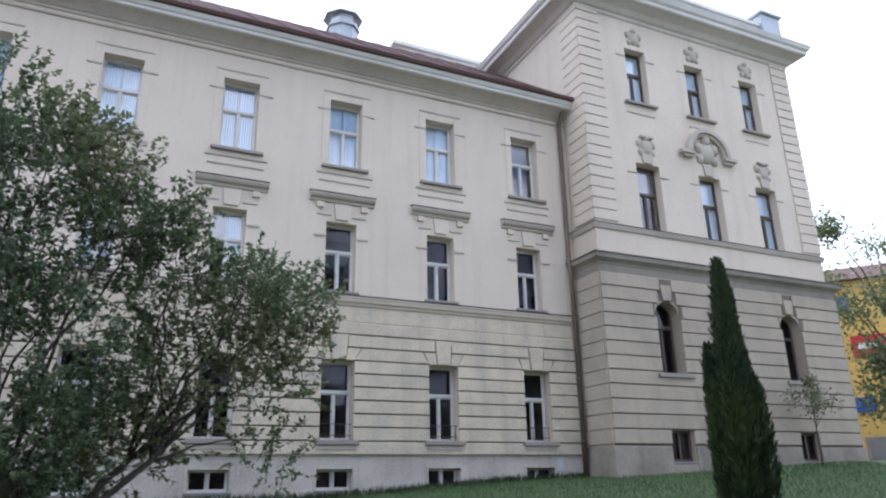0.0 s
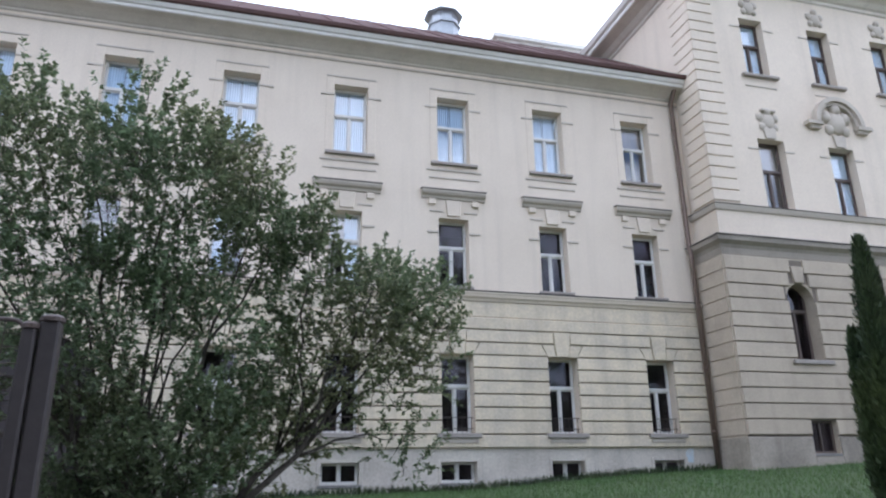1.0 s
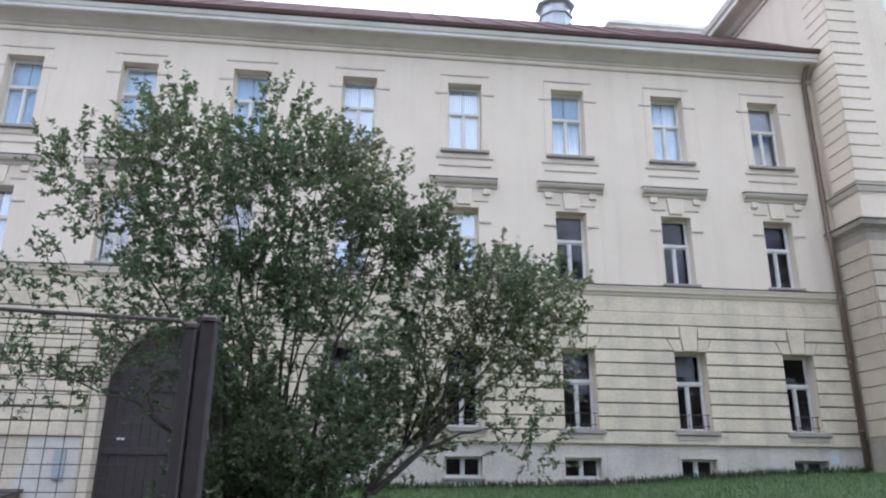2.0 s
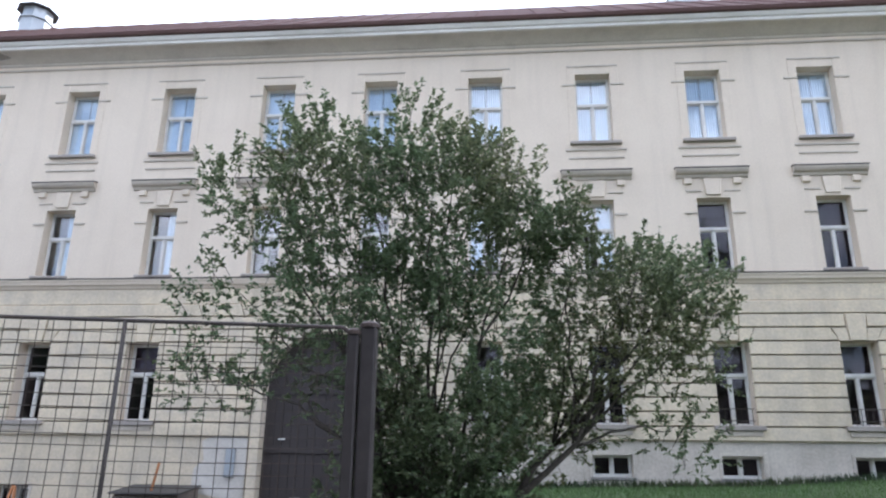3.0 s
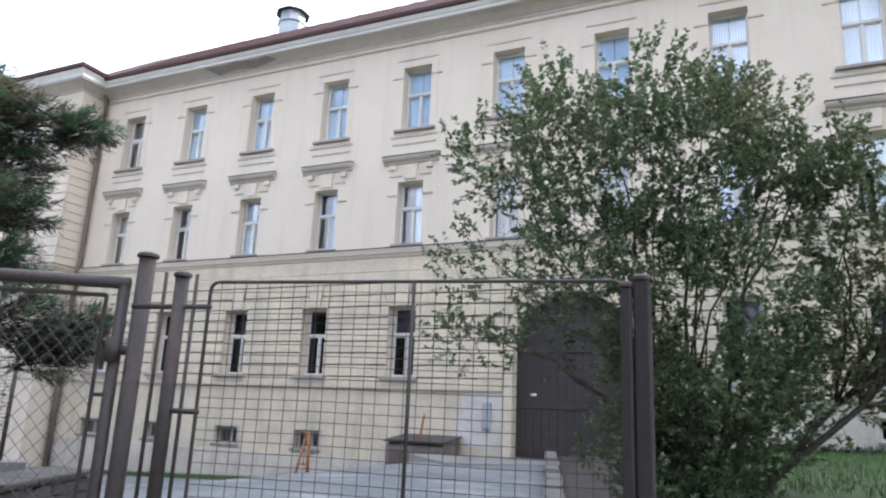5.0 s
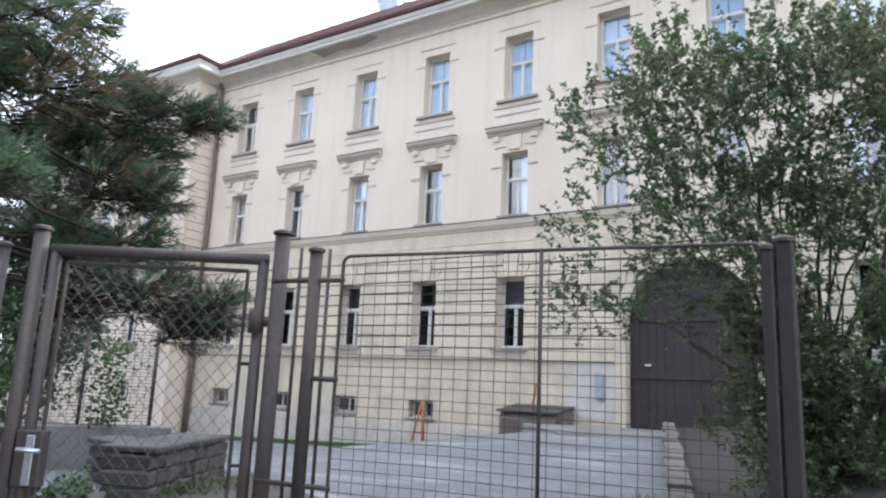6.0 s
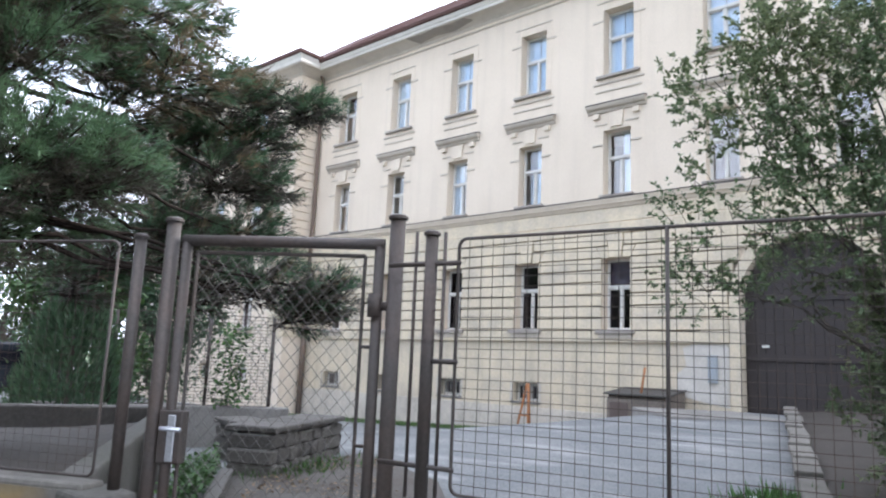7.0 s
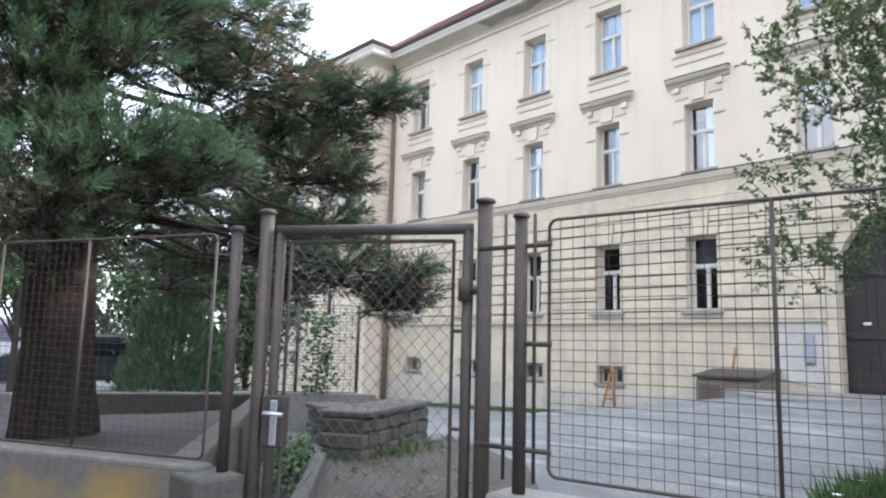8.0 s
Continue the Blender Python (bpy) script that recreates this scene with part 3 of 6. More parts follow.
rng = random.Random(5)
for k in range(-1, 11):
    x = bay_x(k)
    for floor, (z0, z1, w) in FLOORS.items():
        if floor == "ground" and k in (4, 5):
            continue
        xc = x + w / 2
        if floor == "upper":
            cs = ("l", "r") if k not in (-1, 10) else ()
            window("upper", x, 0.33, z0, cs, label="white framed window with drawn white curtains" if cs else "white framed window with dark room behind", blind=k == 10)
            bar(main_wall, "sill", x - 0.22, x + w + 0.22, -0.12, 0.335, z0 - 0.09, z0 - 0.004, SILL)
            bar(main_wall, "apron", x - 0.36, x + w + 0.36, -0.035, 0.002, z0 - 0.28, z0 - 0.22, TRIM)
            bar(main_wall, "apron_fillet", x - 0.28, x + w + 0.28, -0.03, 0.002, z0 - 0.53, z0 - 0.48, TRIM)
            bar(main_wall, "head_fillet", x - 0.24, x + w + 0.24, -0.03, 0.002, z1 + 0.24, z1 + 0.29, TRIM)
            for s in (-1, 1):
                xa = x - 0.40 if s < 0 else x + w
                bar(main_wall, "lug", xa, xa + 0.40, -0.035, 0.002, z1 - 0.40, z1 - 0.34, TRIM)
                xa = x - 0.24 if s < 0 else x + w + 0.01
                bar(main_wall, "architrave", xa, xa + 0.23, -0.014, 0.002, z0 - 0.08, z1 + 0.24, PLASTER, 0.004)
        elif floor == "first":
            cs = {0: ("r",), 1: ("l",), 2: ("r",), 3: ("r",), 7: ("r",), 6: ("l",)}.get(k, ())
            window("first", x, 0.33, z0, cs, blind=k in (7, 10, -1), dark=k >= 8, tilt=1 if k in (7, 5) else None,
                   label="white framed window with one casement open" if k in (5, 7) else "white framed casement window")
            hood(main_wall, xc, 0.99, z1 + 0.58, 0.0)
            bar(main_wall, "sill", x - 0.1, x + w + 0.1, -0.10, 0.335, z0 - 0.075, z0 - 0.004, SILL)
            keystone(main_wall, xc, z1 + 0.07, z1 + 0.57, 0.0, 0.20, 0.25, 0.06, PLASTER)
            for s in (-1, 1):
                xa = x - 0.36 if s < 0 else x + w
                bar(main_wall, "lug", xa, xa + 0.36, -0.035, 0.002, z1 - 0.48, z1 - 0.42, TRIM)
                xa = xc - 0.74 if s < 0 else xc + 0.32
                bar(main_wall, "fillet", xa, xa + 0.42, -0.03, 0.002, z1 + 0.18, z1 + 0.23, TRIM)
                xa = xc - 0.80 if s < 0 else xc + 0.55
                bar(main_wall, "bracket", xa + 0.02, xa + 0.23, -0.09, 0.002, z1 + 0.40, z1 + 0.57, PLASTER)
        else:
            window("ground", x, 0.33, z0, (), dark=True, label="white framed window with dark panes", blind=k == 3)
            bar(main_wall, "sill", x - 0.16, x + w + 0.16, -0.17, 0.335, z0 - 0.12, z0 - 0.004, SILL)
            bar(main_wall, "sill_bracket", x - 0.08, x + w + 0.08, -0.11, 0.002, z0 - 0.26, z0 - 0.125, TRIM)
            if k >= 6:
                for z in (z0 + 0.12, z0 + 0.42):
                    bar(main_wall, "guard_rail", x, x + w, 0.08, 0.10, z, z + 0.02, IRON, 0)
                for i in range(7):
                    xi = x + 0.06 + i * (w - 0.12) / 6
                    bar(main_wall, "guard_bar", xi - 0.006, xi + 0.006, 0.084, 0.096, z0 + 0.02, z0 + 0.42, IRON, 0)
    if k >= 6 or k <= 2:
        zb = 1.52 if k >= 6 else 0.53
        window("low", x - 0.01, 0.28, zb + 0.005, dark=True, label="small basement window")
        plinth = plinth_wall if k >= 6 else west_plinth
        bar(plinth, "sill", x - 0.08, x + 1.06, -0.04, 0.29, zb - 0.08, zb - 0.003, CONCRETE)
        bar(plinth, "surround", x - 0.11, x - 0.024, -0.02, 0.006, zb, zb + 0.62, PLINTH)
        bar(plinth, "surround", x + 0.99, x + 1.08, -0.02, 0.006, zb, zb + 0.62, PLINTH)
        if k <= 2:
            for i in range(7):
                bar(plinth, "iron_bar", x + 0.1 + i * 0.13, x + 0.12 + i * 0.13, 0.06, 0.08, zb, zb + 0.56, CONCRETE, 0)

# ---- tower on the east ----
TX0, TX1, TY = 34.3, 45.0, -1.3
TWIN = [36.36, 39.24, 42.10]
tholes = []
for i, x in enumerate(TWIN):
    tholes += [(x, x + 0.95, 14.72, 17.02), (x - 0.05, x + 1.0, 9.78, 12.28)]
bm = bmesh.new()
pierced(bm, TX0, TX1, 8.45, 18.7, TY, TY + 0.5, tholes)
tower_wall = part("tower_wall", bm, PLASTER, building, "cream plastered corner tower")
for q in ((TX0, TX0 + 0.5, TY + 0.5, 12.0, 8.45, 18.7), (TX1 - 0.5, TX1, TY + 0.5, 12.0, -1.0, 18.7), (TX0 + 0.5, TX1 - 0.5, 11.6, 12.0, -1.0, 18.7)):
    bm = bmesh.new()
    box(bm, *q)
    part("tower_side_wall", bm, PLASTER, building)
gholes = [(x, x + 1.0, 4.86, 7.24) for x in (TWIN[0] - 0.06, TWIN[2] - 0.12)] + [(x, x + 0.92, 2.17, 3.10) for x in (TWIN[0], TWIN[2] - 0.1)]
bm = bmesh.new()
TB = TY - 0.12
pierced(bm, TX0 - 0.12, TX1 + 0.12, 0.8, 8.45, TB, TY + 0.5, gholes)
box(bm, TX0 - 0.12, TX0 + 0.4, TY + 0.5, 0.0, 0.8, 8.45)
box(bm, TX1 - 0.3, TX1 + 0.12, TY + 0.5, 12.0, 0.8, 8.45)
tower_base = part("tower_base", bm, TOWER_RUSTIC, building, "rusticated greyish yellow tower base")
bm = bmesh.new()
for z in (4.0, 8.6, 13.6, 18.0):
    box(bm, TX0 + 0.5, TX1 - 0.5, TY + 0.5, 11.6, z, z + 0.2)
box(bm, TX0 + 0.5, TX1 - 0.5, 3.0, 3.2, 1.0, 18.0)
part("interior_wall", bm, INSIDE, building)

# rounded heads of the two lower windows
for x0, x1, z0, z1 in gholes[:2]:
    r, cx = 0.5, (x0 + x1) / 2
    for s in (1, -1):
        curve = arch_curve(r, 12, cx, z1 - r)[:7] if s == 1 else arch_curve(r, 12, cx, z1 - r)[6:][::-1]
        bm = bmesh.new()
        prism(bm, curve + [(cx, z1 + 0.001), (cx + s * r, z1 + 0.001)], TB, TY + 0.4)
        part("window_spandrel", bm, TOWER_RUSTIC, tower_base)
    window("towerg", x0, TB + 0.38, z0, dark=True, label="brown framed round-headed window")
    bar(tower_base, "sill", x0 - 0.22, x1 + 0.22, TB - 0.17, TB + 0.39, z0 - 0.13, z0 - 0.004, SILL)
    bar(tower_base, "sill_bracket", x0 - 0.1, x1 + 0.1, TB - 0.08, TB + 0.002, z0 - 0.38, z0 - 0.135, TOWER_RUSTIC)
    keystone(tower_base, cx, z1 + 0.02, z1 + 0.55, TB, 0.17, 0.24, 0.09, TOWER_RUSTIC)
for x0, x1, z0, z1 in gholes[2:]:
    bar(tower_base, "window_pane", x0, x1, TB + 0.2, TB + 0.21, z0, z1, DARK_GLASS, 0)
    bm = bmesh.new()
    for xa, xb, za, zb in ((x0, x0 + 0.07, z0, z1), (x1 - 0.07, x1, z0, z1), (x0, x1, z0, z0 + 0.07), (x0, x1, z1 - 0.07, z1), ((x0 + x1) / 2 - 0.03, (x0 + x1) / 2 + 0.03, z0, z1)):
        box(bm, xa, xb, TB + 0.15, TB + 0.198, za, zb)
    part("window_frame", bm, BROWN_FRAME, tower_base)
    bar(tower_base, "sill", x0 - 0.06, x1 + 0.06, TB - 0.05, TB + 0.16, z0 - 0.08, z0 - 0.003, CONCRETE)

# the same painted groove shade on the tower base
bm = bmesh.new()
pierced(bm, TX0 - 0.115, TX1 + 0.115, 2.63, 8.0, TB - 0.008, TB + 0.001, gholes)
part("joint_shade", bm, GROOVE_SHADE, building, "dark sheet painting the shade in the tower base grooves")
for n in range(0, 15):                                # courses of the tower base
    z1 = 8.02 - n * 0.445
    z0 = z1 - 0.445
    if z0 < 2.5:
        break
    cut = []
    for x0, x1, a_, b_ in gholes[:2]:
        cx, r = (x0 + x1) / 2, 0.5
        zz = z0 + 0.1
        half = 0.5 if zz < b_ - r else (math.sqrt(max(0, 0.62 ** 2 - (zz - b_ + r) ** 2)) if zz < b_ + 0.1 else 0.0)
        if b_ <= z0 < b_ + 0.5:
            half = max(half, 0.26)
        if half and z1 > a_:
            cut.append((cx - half, cx + half, z0 - 1, z1 + 1))
    cut += [h for h in gholes[2:]]
    for a_, b_ in course_segments((z0 + z1) / 2, cut, TX0 - 0.12, TX1 + 0.12):
        rustic(tower_base, a_, b_, z0, z1, TB, 0.075, mat=TOWER_RUSTIC)
    bm = bmesh.new()
    box(bm, TX0 - 0.16, TX0 - 0.118, TB, 0.0, z0 + 0.022, z1 - 0.022)
    part("rustic_course", bm, TOWER_RUSTIC, tower_base)
for xa, xb in ((TX0 - 0.18, gholes[2][0] - 0.02), (gholes[2][1] + 0.02, gholes[3][0] - 0.02), (gholes[3][1] + 0.02, TX1 + 0.2)):
    bar(tower_base, "plinth", xa, xb, TB - 0.07, TB + 0.002, 0.6, 2.62, TOWER_PLINTH, 0.02)
for q in gholes[2:]:
    bar(tower_base, "plinth", q[0] - 0.02, q[1] + 0.02, TB - 0.068, TB + 0.002, 0.6, q[2] - 0.09, TOWER_PLINTH, 0.0)
for x in (TX0 - 0.18,):
    bar(tower_base, "plinth_return", x, TX0 - 0.118, TB, 0.0, 0.6, 2.62, TOWER_PLINTH, 0.0)



def mitred(name, outline, path, mat, label=""):
    """An outline of (offset outwards, z) run along a path of points that each give x, y for an offset."""
    bm = bmesh.new()
    rings = [[bm.verts.new((*p(o), z)) for o, z in outline] for p in path]
    for r0, r1 in zip(rings, rings[1:]):
        for i in range(len(outline)):
            j = (i + 1) % len(outline)
            bm.faces.new((r0[i], r0[j], r1[j], r1[i]))
    bm.faces.new(rings[0])
    bm.faces.new(rings[-1][::-1])
    return part(name, bm, mat, building, label)


def tower_path(y_west):
    return [lambda o: (TX0 - o, y_west), lambda o: (TX0 - o, TY - o), lambda o: (TX1 + o, TY - o), lambda o: (TX1 + o, 12.0)]


mitred("string_course", [(-0.002, 8.04), (0.13, 8.06), (0.15, 8.26), (0.20, 8.36), (0.34, 8.46), (0.36, 8.60), (-0.002, 8.72)], tower_path(0.0), DARK_TRIM, "dark streaked moulded band on the tower")
mitred("flashing", [(-0.002, 8.724), (0.39, 8.602), (0.395, 8.635), (-0.002, 8.78)], tower_path(0.0), LEAD, "dark sheet metal flashing on the band")
mitred("sill_course", [(-0.002, 9.56), (0.06, 9.58), (0.10, 9.70), (0.10, 9.74), (-0.002, 9.75)], tower_path(0.0), TRIM, "moulded sill band on the tower")
mitred("flashing", [(-0.002, 9.752), (0.12, 9.742), (0.125, 9.765), (-0.002, 9.778)], tower_path(0.0), LEAD)

# quoins at both corners of the upper tower
for n in range(22):
    z0 = 9.86 + n * 0.392
    if z0 > 18.2:
        break
    for xa, xb in ((TX0 - 0.05, TX0 + 0.95), (TX1 - 0.95, TX1 + 0.05)):
        bar(tower_wall, "quoin", xa, xb, TY - 0.05, TY + 0.002, z0 + 0.03, z0 + 0.38, PLASTER, 0.015)
    bar(tower_wall, "quoin", TX0 - 0.05, TX0 + 0.002, TY - 0.0, TY + 1.05, z0 + 0.03, z0 + 0.38, PLASTER, 0.0)


def relief(parent, xc, zc, size, y):
    """A plain cartouche: a shield with two scrolls and a cap."""
    bm = bmesh.new()
    for dx, dz, r, d in ((0, 0, 0.20, 0.10), (-0.2, 0.1, 0.11, 0.08), (0.2, 0.1, 0.11, 0.08), (-0.17, -0.14, 0.09, 0.07), (0.17, -0.14, 0.09, 0.07), (0, 0.24, 0.10, 0.12)):
        q = bmesh.ops.create_icosphere(bm, subdivisions=2, radius=1.0)["verts"]
        for v in q:
            v.co = Vector((xc + (dx + v.co.x * r) * size, y + v.co.y * d * size, zc + (dz + v.co.z * r * 1.15) * size))
    part("cartouche", bm, TRIM, parent, "worn plaster cartouche", smooth=True)


for i, x in enumerate(TWIN):
    xc = x + 0.475
    # curtains added to give tower panes the pale brightness of reflected sky
    window("tower2", x, TY + 0.31, 14.72, ("l", "r"), label="brown framed window with curtains added for reflected sky")
    window("tower1", x - 0.05, TY + 0.31, 9.78, ("l", "r") if i else (), label="brown framed window", blind=i == 0)
    bar(tower_wall, "sill", x - 0.25, x + 1.2, TY - 0.14, TY + 0.32, 14.62, 14.716, SILL)
    bar(tower_wall, "apron_fillet", x - 0.15, x + 1.1, TY - 0.03, TY + 0.002, 14.26, 14.31, TRIM)
    for s in (-1, 1):
        for z in (16.6, 11.85):
            xa = x - 0.42 if s < 0 else x + 0.96
            bar(tower_wall, "lug", xa - (0.05 if z < 14 and s < 0 else 0), xa + 0.40, TY - 0.03, TY + 0.002, z, z + 0.06, TRIM)
    relief(tower_wall, xc, 17.5, 1.25, TY)
    if i != 1:
        relief(tower_wall, xc, 12.95, 1.45, TY)
        bar(tower_wall, "cap_mould", xc - 0.28, xc + 0.28, TY - 0.15, TY + 0.002, 13.28, 13.36, TRIM)
    keystone(tower_wall, xc, 12.3, 12.75, TY, 0.2, 0.27, 0.07, TRIM)
# segmental hood over the middle window
xc = TWIN[1] + 0.475
bm = bmesh.new()
for ra, rb, d in ((0.86, 1.02, 0.26), (0.74, 0.86, 0.16)):
    o, i_ = arch_curve(rb, 16, xc, 13.15), arch_curve(ra, 16, xc, 13.15)
    for (p0, p1), (q0, q1) in zip(zip(o, o[1:]), zip(i_, i_[1:])):
        prism(bm, [q0, p0, p1, q1], TY - d, TY + 0.002)
for s in (-1, 1):
    xs_ = sorted((xc + s * 0.74, xc + s * 1.36))
    box(bm, xs_[0], xs_[1], TY - 0.24, TY + 0.002, 13.02, 13.15)
    xs_ = sorted((xc + s * 0.78, xc + s * 1.2))
    box(bm, xs_[0], xs_[1], TY - 0.15, TY + 0.002, 12.9, 13.018)
bmesh.ops.remove_doubles(bm, verts=bm.verts[:], dist=0.0005)
part("arched_hood", bm, TRIM, tower_wall, "round arched hood moulding with scroll ends")
relief(tower_wall, xc, 13.25, 2.0, TY)

mitred("cornice_cove", [(-0.002, 18.20), (0.06, 18.24), (0.08, 18.34), (0.16, 18.38), (0.30, 18.52), (0.56, 18.66), (0.64, 18.68), (0.64, 18.72), (-0.002, 18.72)], tower_path(12.0), COVE, "hollow under the tower cornice, its shade put into the colour")
mitred("tower_cornice", [(-0.002, 18.722), (0.68, 18.722), (0.69, 18.86), (0.78, 18.92), (0.86, 19.10), (-0.002, 19.16)], tower_path(12.0), CORNICE, "deep whitish tower cornice")
bm = bmesh.new()
box(bm, TX0 - 0.6, TX1 + 0.6, TY - 0.6, 12.0, 19.162, 19.3)
part("tower_roof", bm, TIN, building, "grey sheet metal tower roof edge")
bm = bmesh.new()
box(bm, TX0 + 0.1, TX1 - 0.2, TY + 0.1, TY + 0.45, 19.302, 20.15)
box(bm, TX0, TX1 - 0.1, TY, TY + 0.55, 20.15, 20.3)
part("parapet", bm, CORNICE, building, "plain pale parapet with coping")
bm = bmesh.new()
box(bm, TX1 - 1.0, TX1 + 0.1, TY - 0.15, TY + 0.75, 19.302, 20.7)
box(bm, TX1 - 1.1, TX1 + 0.2, TY - 0.25, TY + 0.85, 20.7, 20.85)
box(bm, TX1 - 0.8, TX1 - 0.1, TY, TY + 0.6, 20.85, 21.1)
bevelled(bm, 0.03)
part("parapet_pedestal", bm, TIN, building, "grey capped corner pedestal")

# ---- west pavilion ----
PX0, PX1, PY = -18.0, WALL_L, -1.1
bm = bmesh.new()
ph = []
for i in range(4):
    x = -8.0 - i * 3.0
    ph += [(x, x + 0.98, 10.8, 13.05), (x, x + 0.92, 6.92, 9.0), (x, x + 0.94, 2.8, 4.95), (x, x + 0.95, 0.4, 1.2)]
pierced(bm, PX0, PX1, -1.6, 14.3, PY, PY + 0.5, ph)
box(bm, PX1 - 0.5, PX1, PY + 0.5, 0.0, -1.6, 14.3)
box(bm, PX0, PX1 - 0.5, 4.0, 4.2, -1.6, 14.3)
pavilion = part("pavilion_wall", bm, PLASTER, building, "cream plastered west pavilion")
for i in range(4):
    x = -8.0 - i * 3.0
    window("upper", x - 0.02, PY + 0.2, 10.8, ("l", "r"), label="white framed window with curtains")
    window("first", x, PY + 0.2, 6.92, ("l",), label="white framed casement window")
    window("ground", x, PY + 0.2, 2.8, dark=True, label="white framed window with dark panes")
    window("low", x - 0.02, PY + 0.2, 0.5, dark=True, label="small basement window")
    bar(pavilion, "sill", x - 0.2, x + 1.18, PY - 0.12, PY + 0.2, 10.71, 10.796, SILL)
    bar(pavilion, "sill", x - 0.2, x + 1.18, PY - 0.14, PY + 0.2, 2.68, 2.796, SILL)
    hood(pavilion, x + 0.46, 0.95, 9.58, PY)
for n in range(33):
    z0 = 2.4 + n * COURSE
    if z0 > 13.6:
        break
    bar(pavilion, "quoin", PX1 - 1.1, PX1 + 0.045, PY - 0.045, PY + 0.002, z0 + 0.025, z0 + COURSE - 0.02, RUSTIC if z0 < 6.4 else PLASTER, 0.012)
    bar(pavilion, "quoin", PX1 - 0.002, PX1 + 0.045, PY - 0.0, -0.02, z0 + 0.025, z0 + COURSE - 0.02, RUSTIC if z0 < 6.4 else PLASTER, 0)
pavilion_path = [lambda o: (PX0, PY - o), lambda o: (PX1 + o, PY - o), lambda o: (PX1 + o, 0.0)]
for name, outline, mat in (("string_course", [(-0.002, 6.50), (0.07, 6.58), (0.17, 6.70), (0.17, 6.77), (-0.002, 6.80)], PLASTER),
                           ("flashing", [(-0.002, 6.805), (0.19, 6.772), (0.195, 6.80), (-0.002, 6.845)], LEAD),
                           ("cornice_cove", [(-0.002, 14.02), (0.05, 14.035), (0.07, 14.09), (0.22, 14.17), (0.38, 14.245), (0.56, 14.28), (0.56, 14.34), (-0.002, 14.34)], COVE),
                           ("cornice", [(-0.002, 14.342), (0.60, 14.342), (0.62, 14.44), (0.72, 14.62), (-0.002, 14.70)], CORNICE),
                           ("gutter", [(0.70, 14.63), (0.80, 14.66), (0.84, 14.78), (0.70, 14.80)], ROOF)):
    mitred(name, outline, pavilion_path, mat)
bm = bmesh.new()
ridge = [(-9.0, 5.0, 17.6), (-14.0, 5.0, 17.6)]
c0 = [(PX1 + 0.78, PY - 0.78, 14.66), (PX0 - 0.5, PY - 0.78, 14.66), (PX0 - 0.5, 12.0, 14.66), (PX1 + 0.78, 12.0, 14.66)]
v0, v1 = [bm.verts.new(p) for p in c0], [bm.verts.new(p) for p in ridge]
for f in ((v0[0], v0[1], v1[1], v1[0]), (v0[1], v0[2], v1[1]), (v0[2], v0[3], v1[0], v1[1]), (v0[3], v0[0], v1[0]), (v0[3], v0[2], v0[1], v0[0])):
    bm.faces.new(f)
part("pavilion_roof", bm, ROOF, building, "dull red hipped roof")


# roof lanterns, attic box and downpipes
def lantern(x, y, z, cowl):
    bm = bmesh.new()
    n, rad = 8, 0.62
    for r0, r1, z0, z1 in ((rad, rad, -1.0, 0.15), (rad * 1.12, rad * 1.12, 0.15, 0.24), (rad * 0.92, rad * 0.92, 0.24, 0.95)):
        a_ = [bm.verts.new((r0 * math.cos(i * math.tau / n + 0.39), r0 * math.sin(i * math.tau / n + 0.39), z0)) for i in range(n)]
        b_ = [bm.verts.new((r1 * math.cos(i * math.tau / n + 0.39), r1 * math.sin(i * math.tau / n + 0.39), z1)) for i in range(n)]
        for i in range(n):
            bm.faces.new((a_[i], a_[(i + 1) % n], b_[(i + 1) % n], b_[i]))
        bm.faces.new(b_)
        bm.faces.new(a_[::-1])
    lan = part("roof_lantern", bm, TIN, building, "octagonal sheet metal roof lantern", at=Matrix.Translation((x, y, z)) @ Matrix.Diagonal((1.08, 1.08, 0.72, 1)))
    bm = bmesh.new()
    for r0, r1, z0, z1 in ((rad * 1.3, rad * 1.2, 0.95, 1.05), (rad * 1.2, rad * 0.6, 1.05, 1.3), (rad * 0.6, rad * 0.55, 1.3, 1.42)):
        a_ = [bm.verts.new((r0 * math.cos(i * math.tau / n + 0.39), r0 * math.sin(i * math.tau / n + 0.39), z0)) for i in range(n)]
        b_ = [bm.verts.new((r1 * math.cos(i * math.tau / n + 0.39), r1 * math.sin(i * math.tau / n + 0.39), z1)) for i in range(n)]
        for i in range(n):
            bm.faces.new((a_[i], a_[(i + 1) % n], b_[(i + 1) % n], b_[i]))
        bm.faces.new(b_)
        bm.faces.new(a_[::-1])
    part("cowl", bm, cowl, lan)
    for i in range(n):
        q = (i + 0.5) * math.tau / n + 0.39
        bm = bmesh.new()
        box(bm, -0.2, 0.2, -0.01, 0.01, 0.32, 0.85)
        part("lantern_pane", bm, GLASS, lan, at=Matrix.Rotation(q + math.pi / 2, 4, "Z") @ Matrix.Translation((0, -rad * 0.865, 0)))


lantern(-0.4, 6.3, 20.2, DARK_TIN)
lantern(27.7, 6.3, 20.1, TIN)
bm = bmesh.new()
box(bm, 31.2, 37.2, 9.0, 12.5, 17.0, 22.2)
box(bm, 31.0, 37.4, 8.8, 12.7, 22.2, 22.4)
part("attic_box", bm, CORNICE, building, "pale sheet metal attic housing")


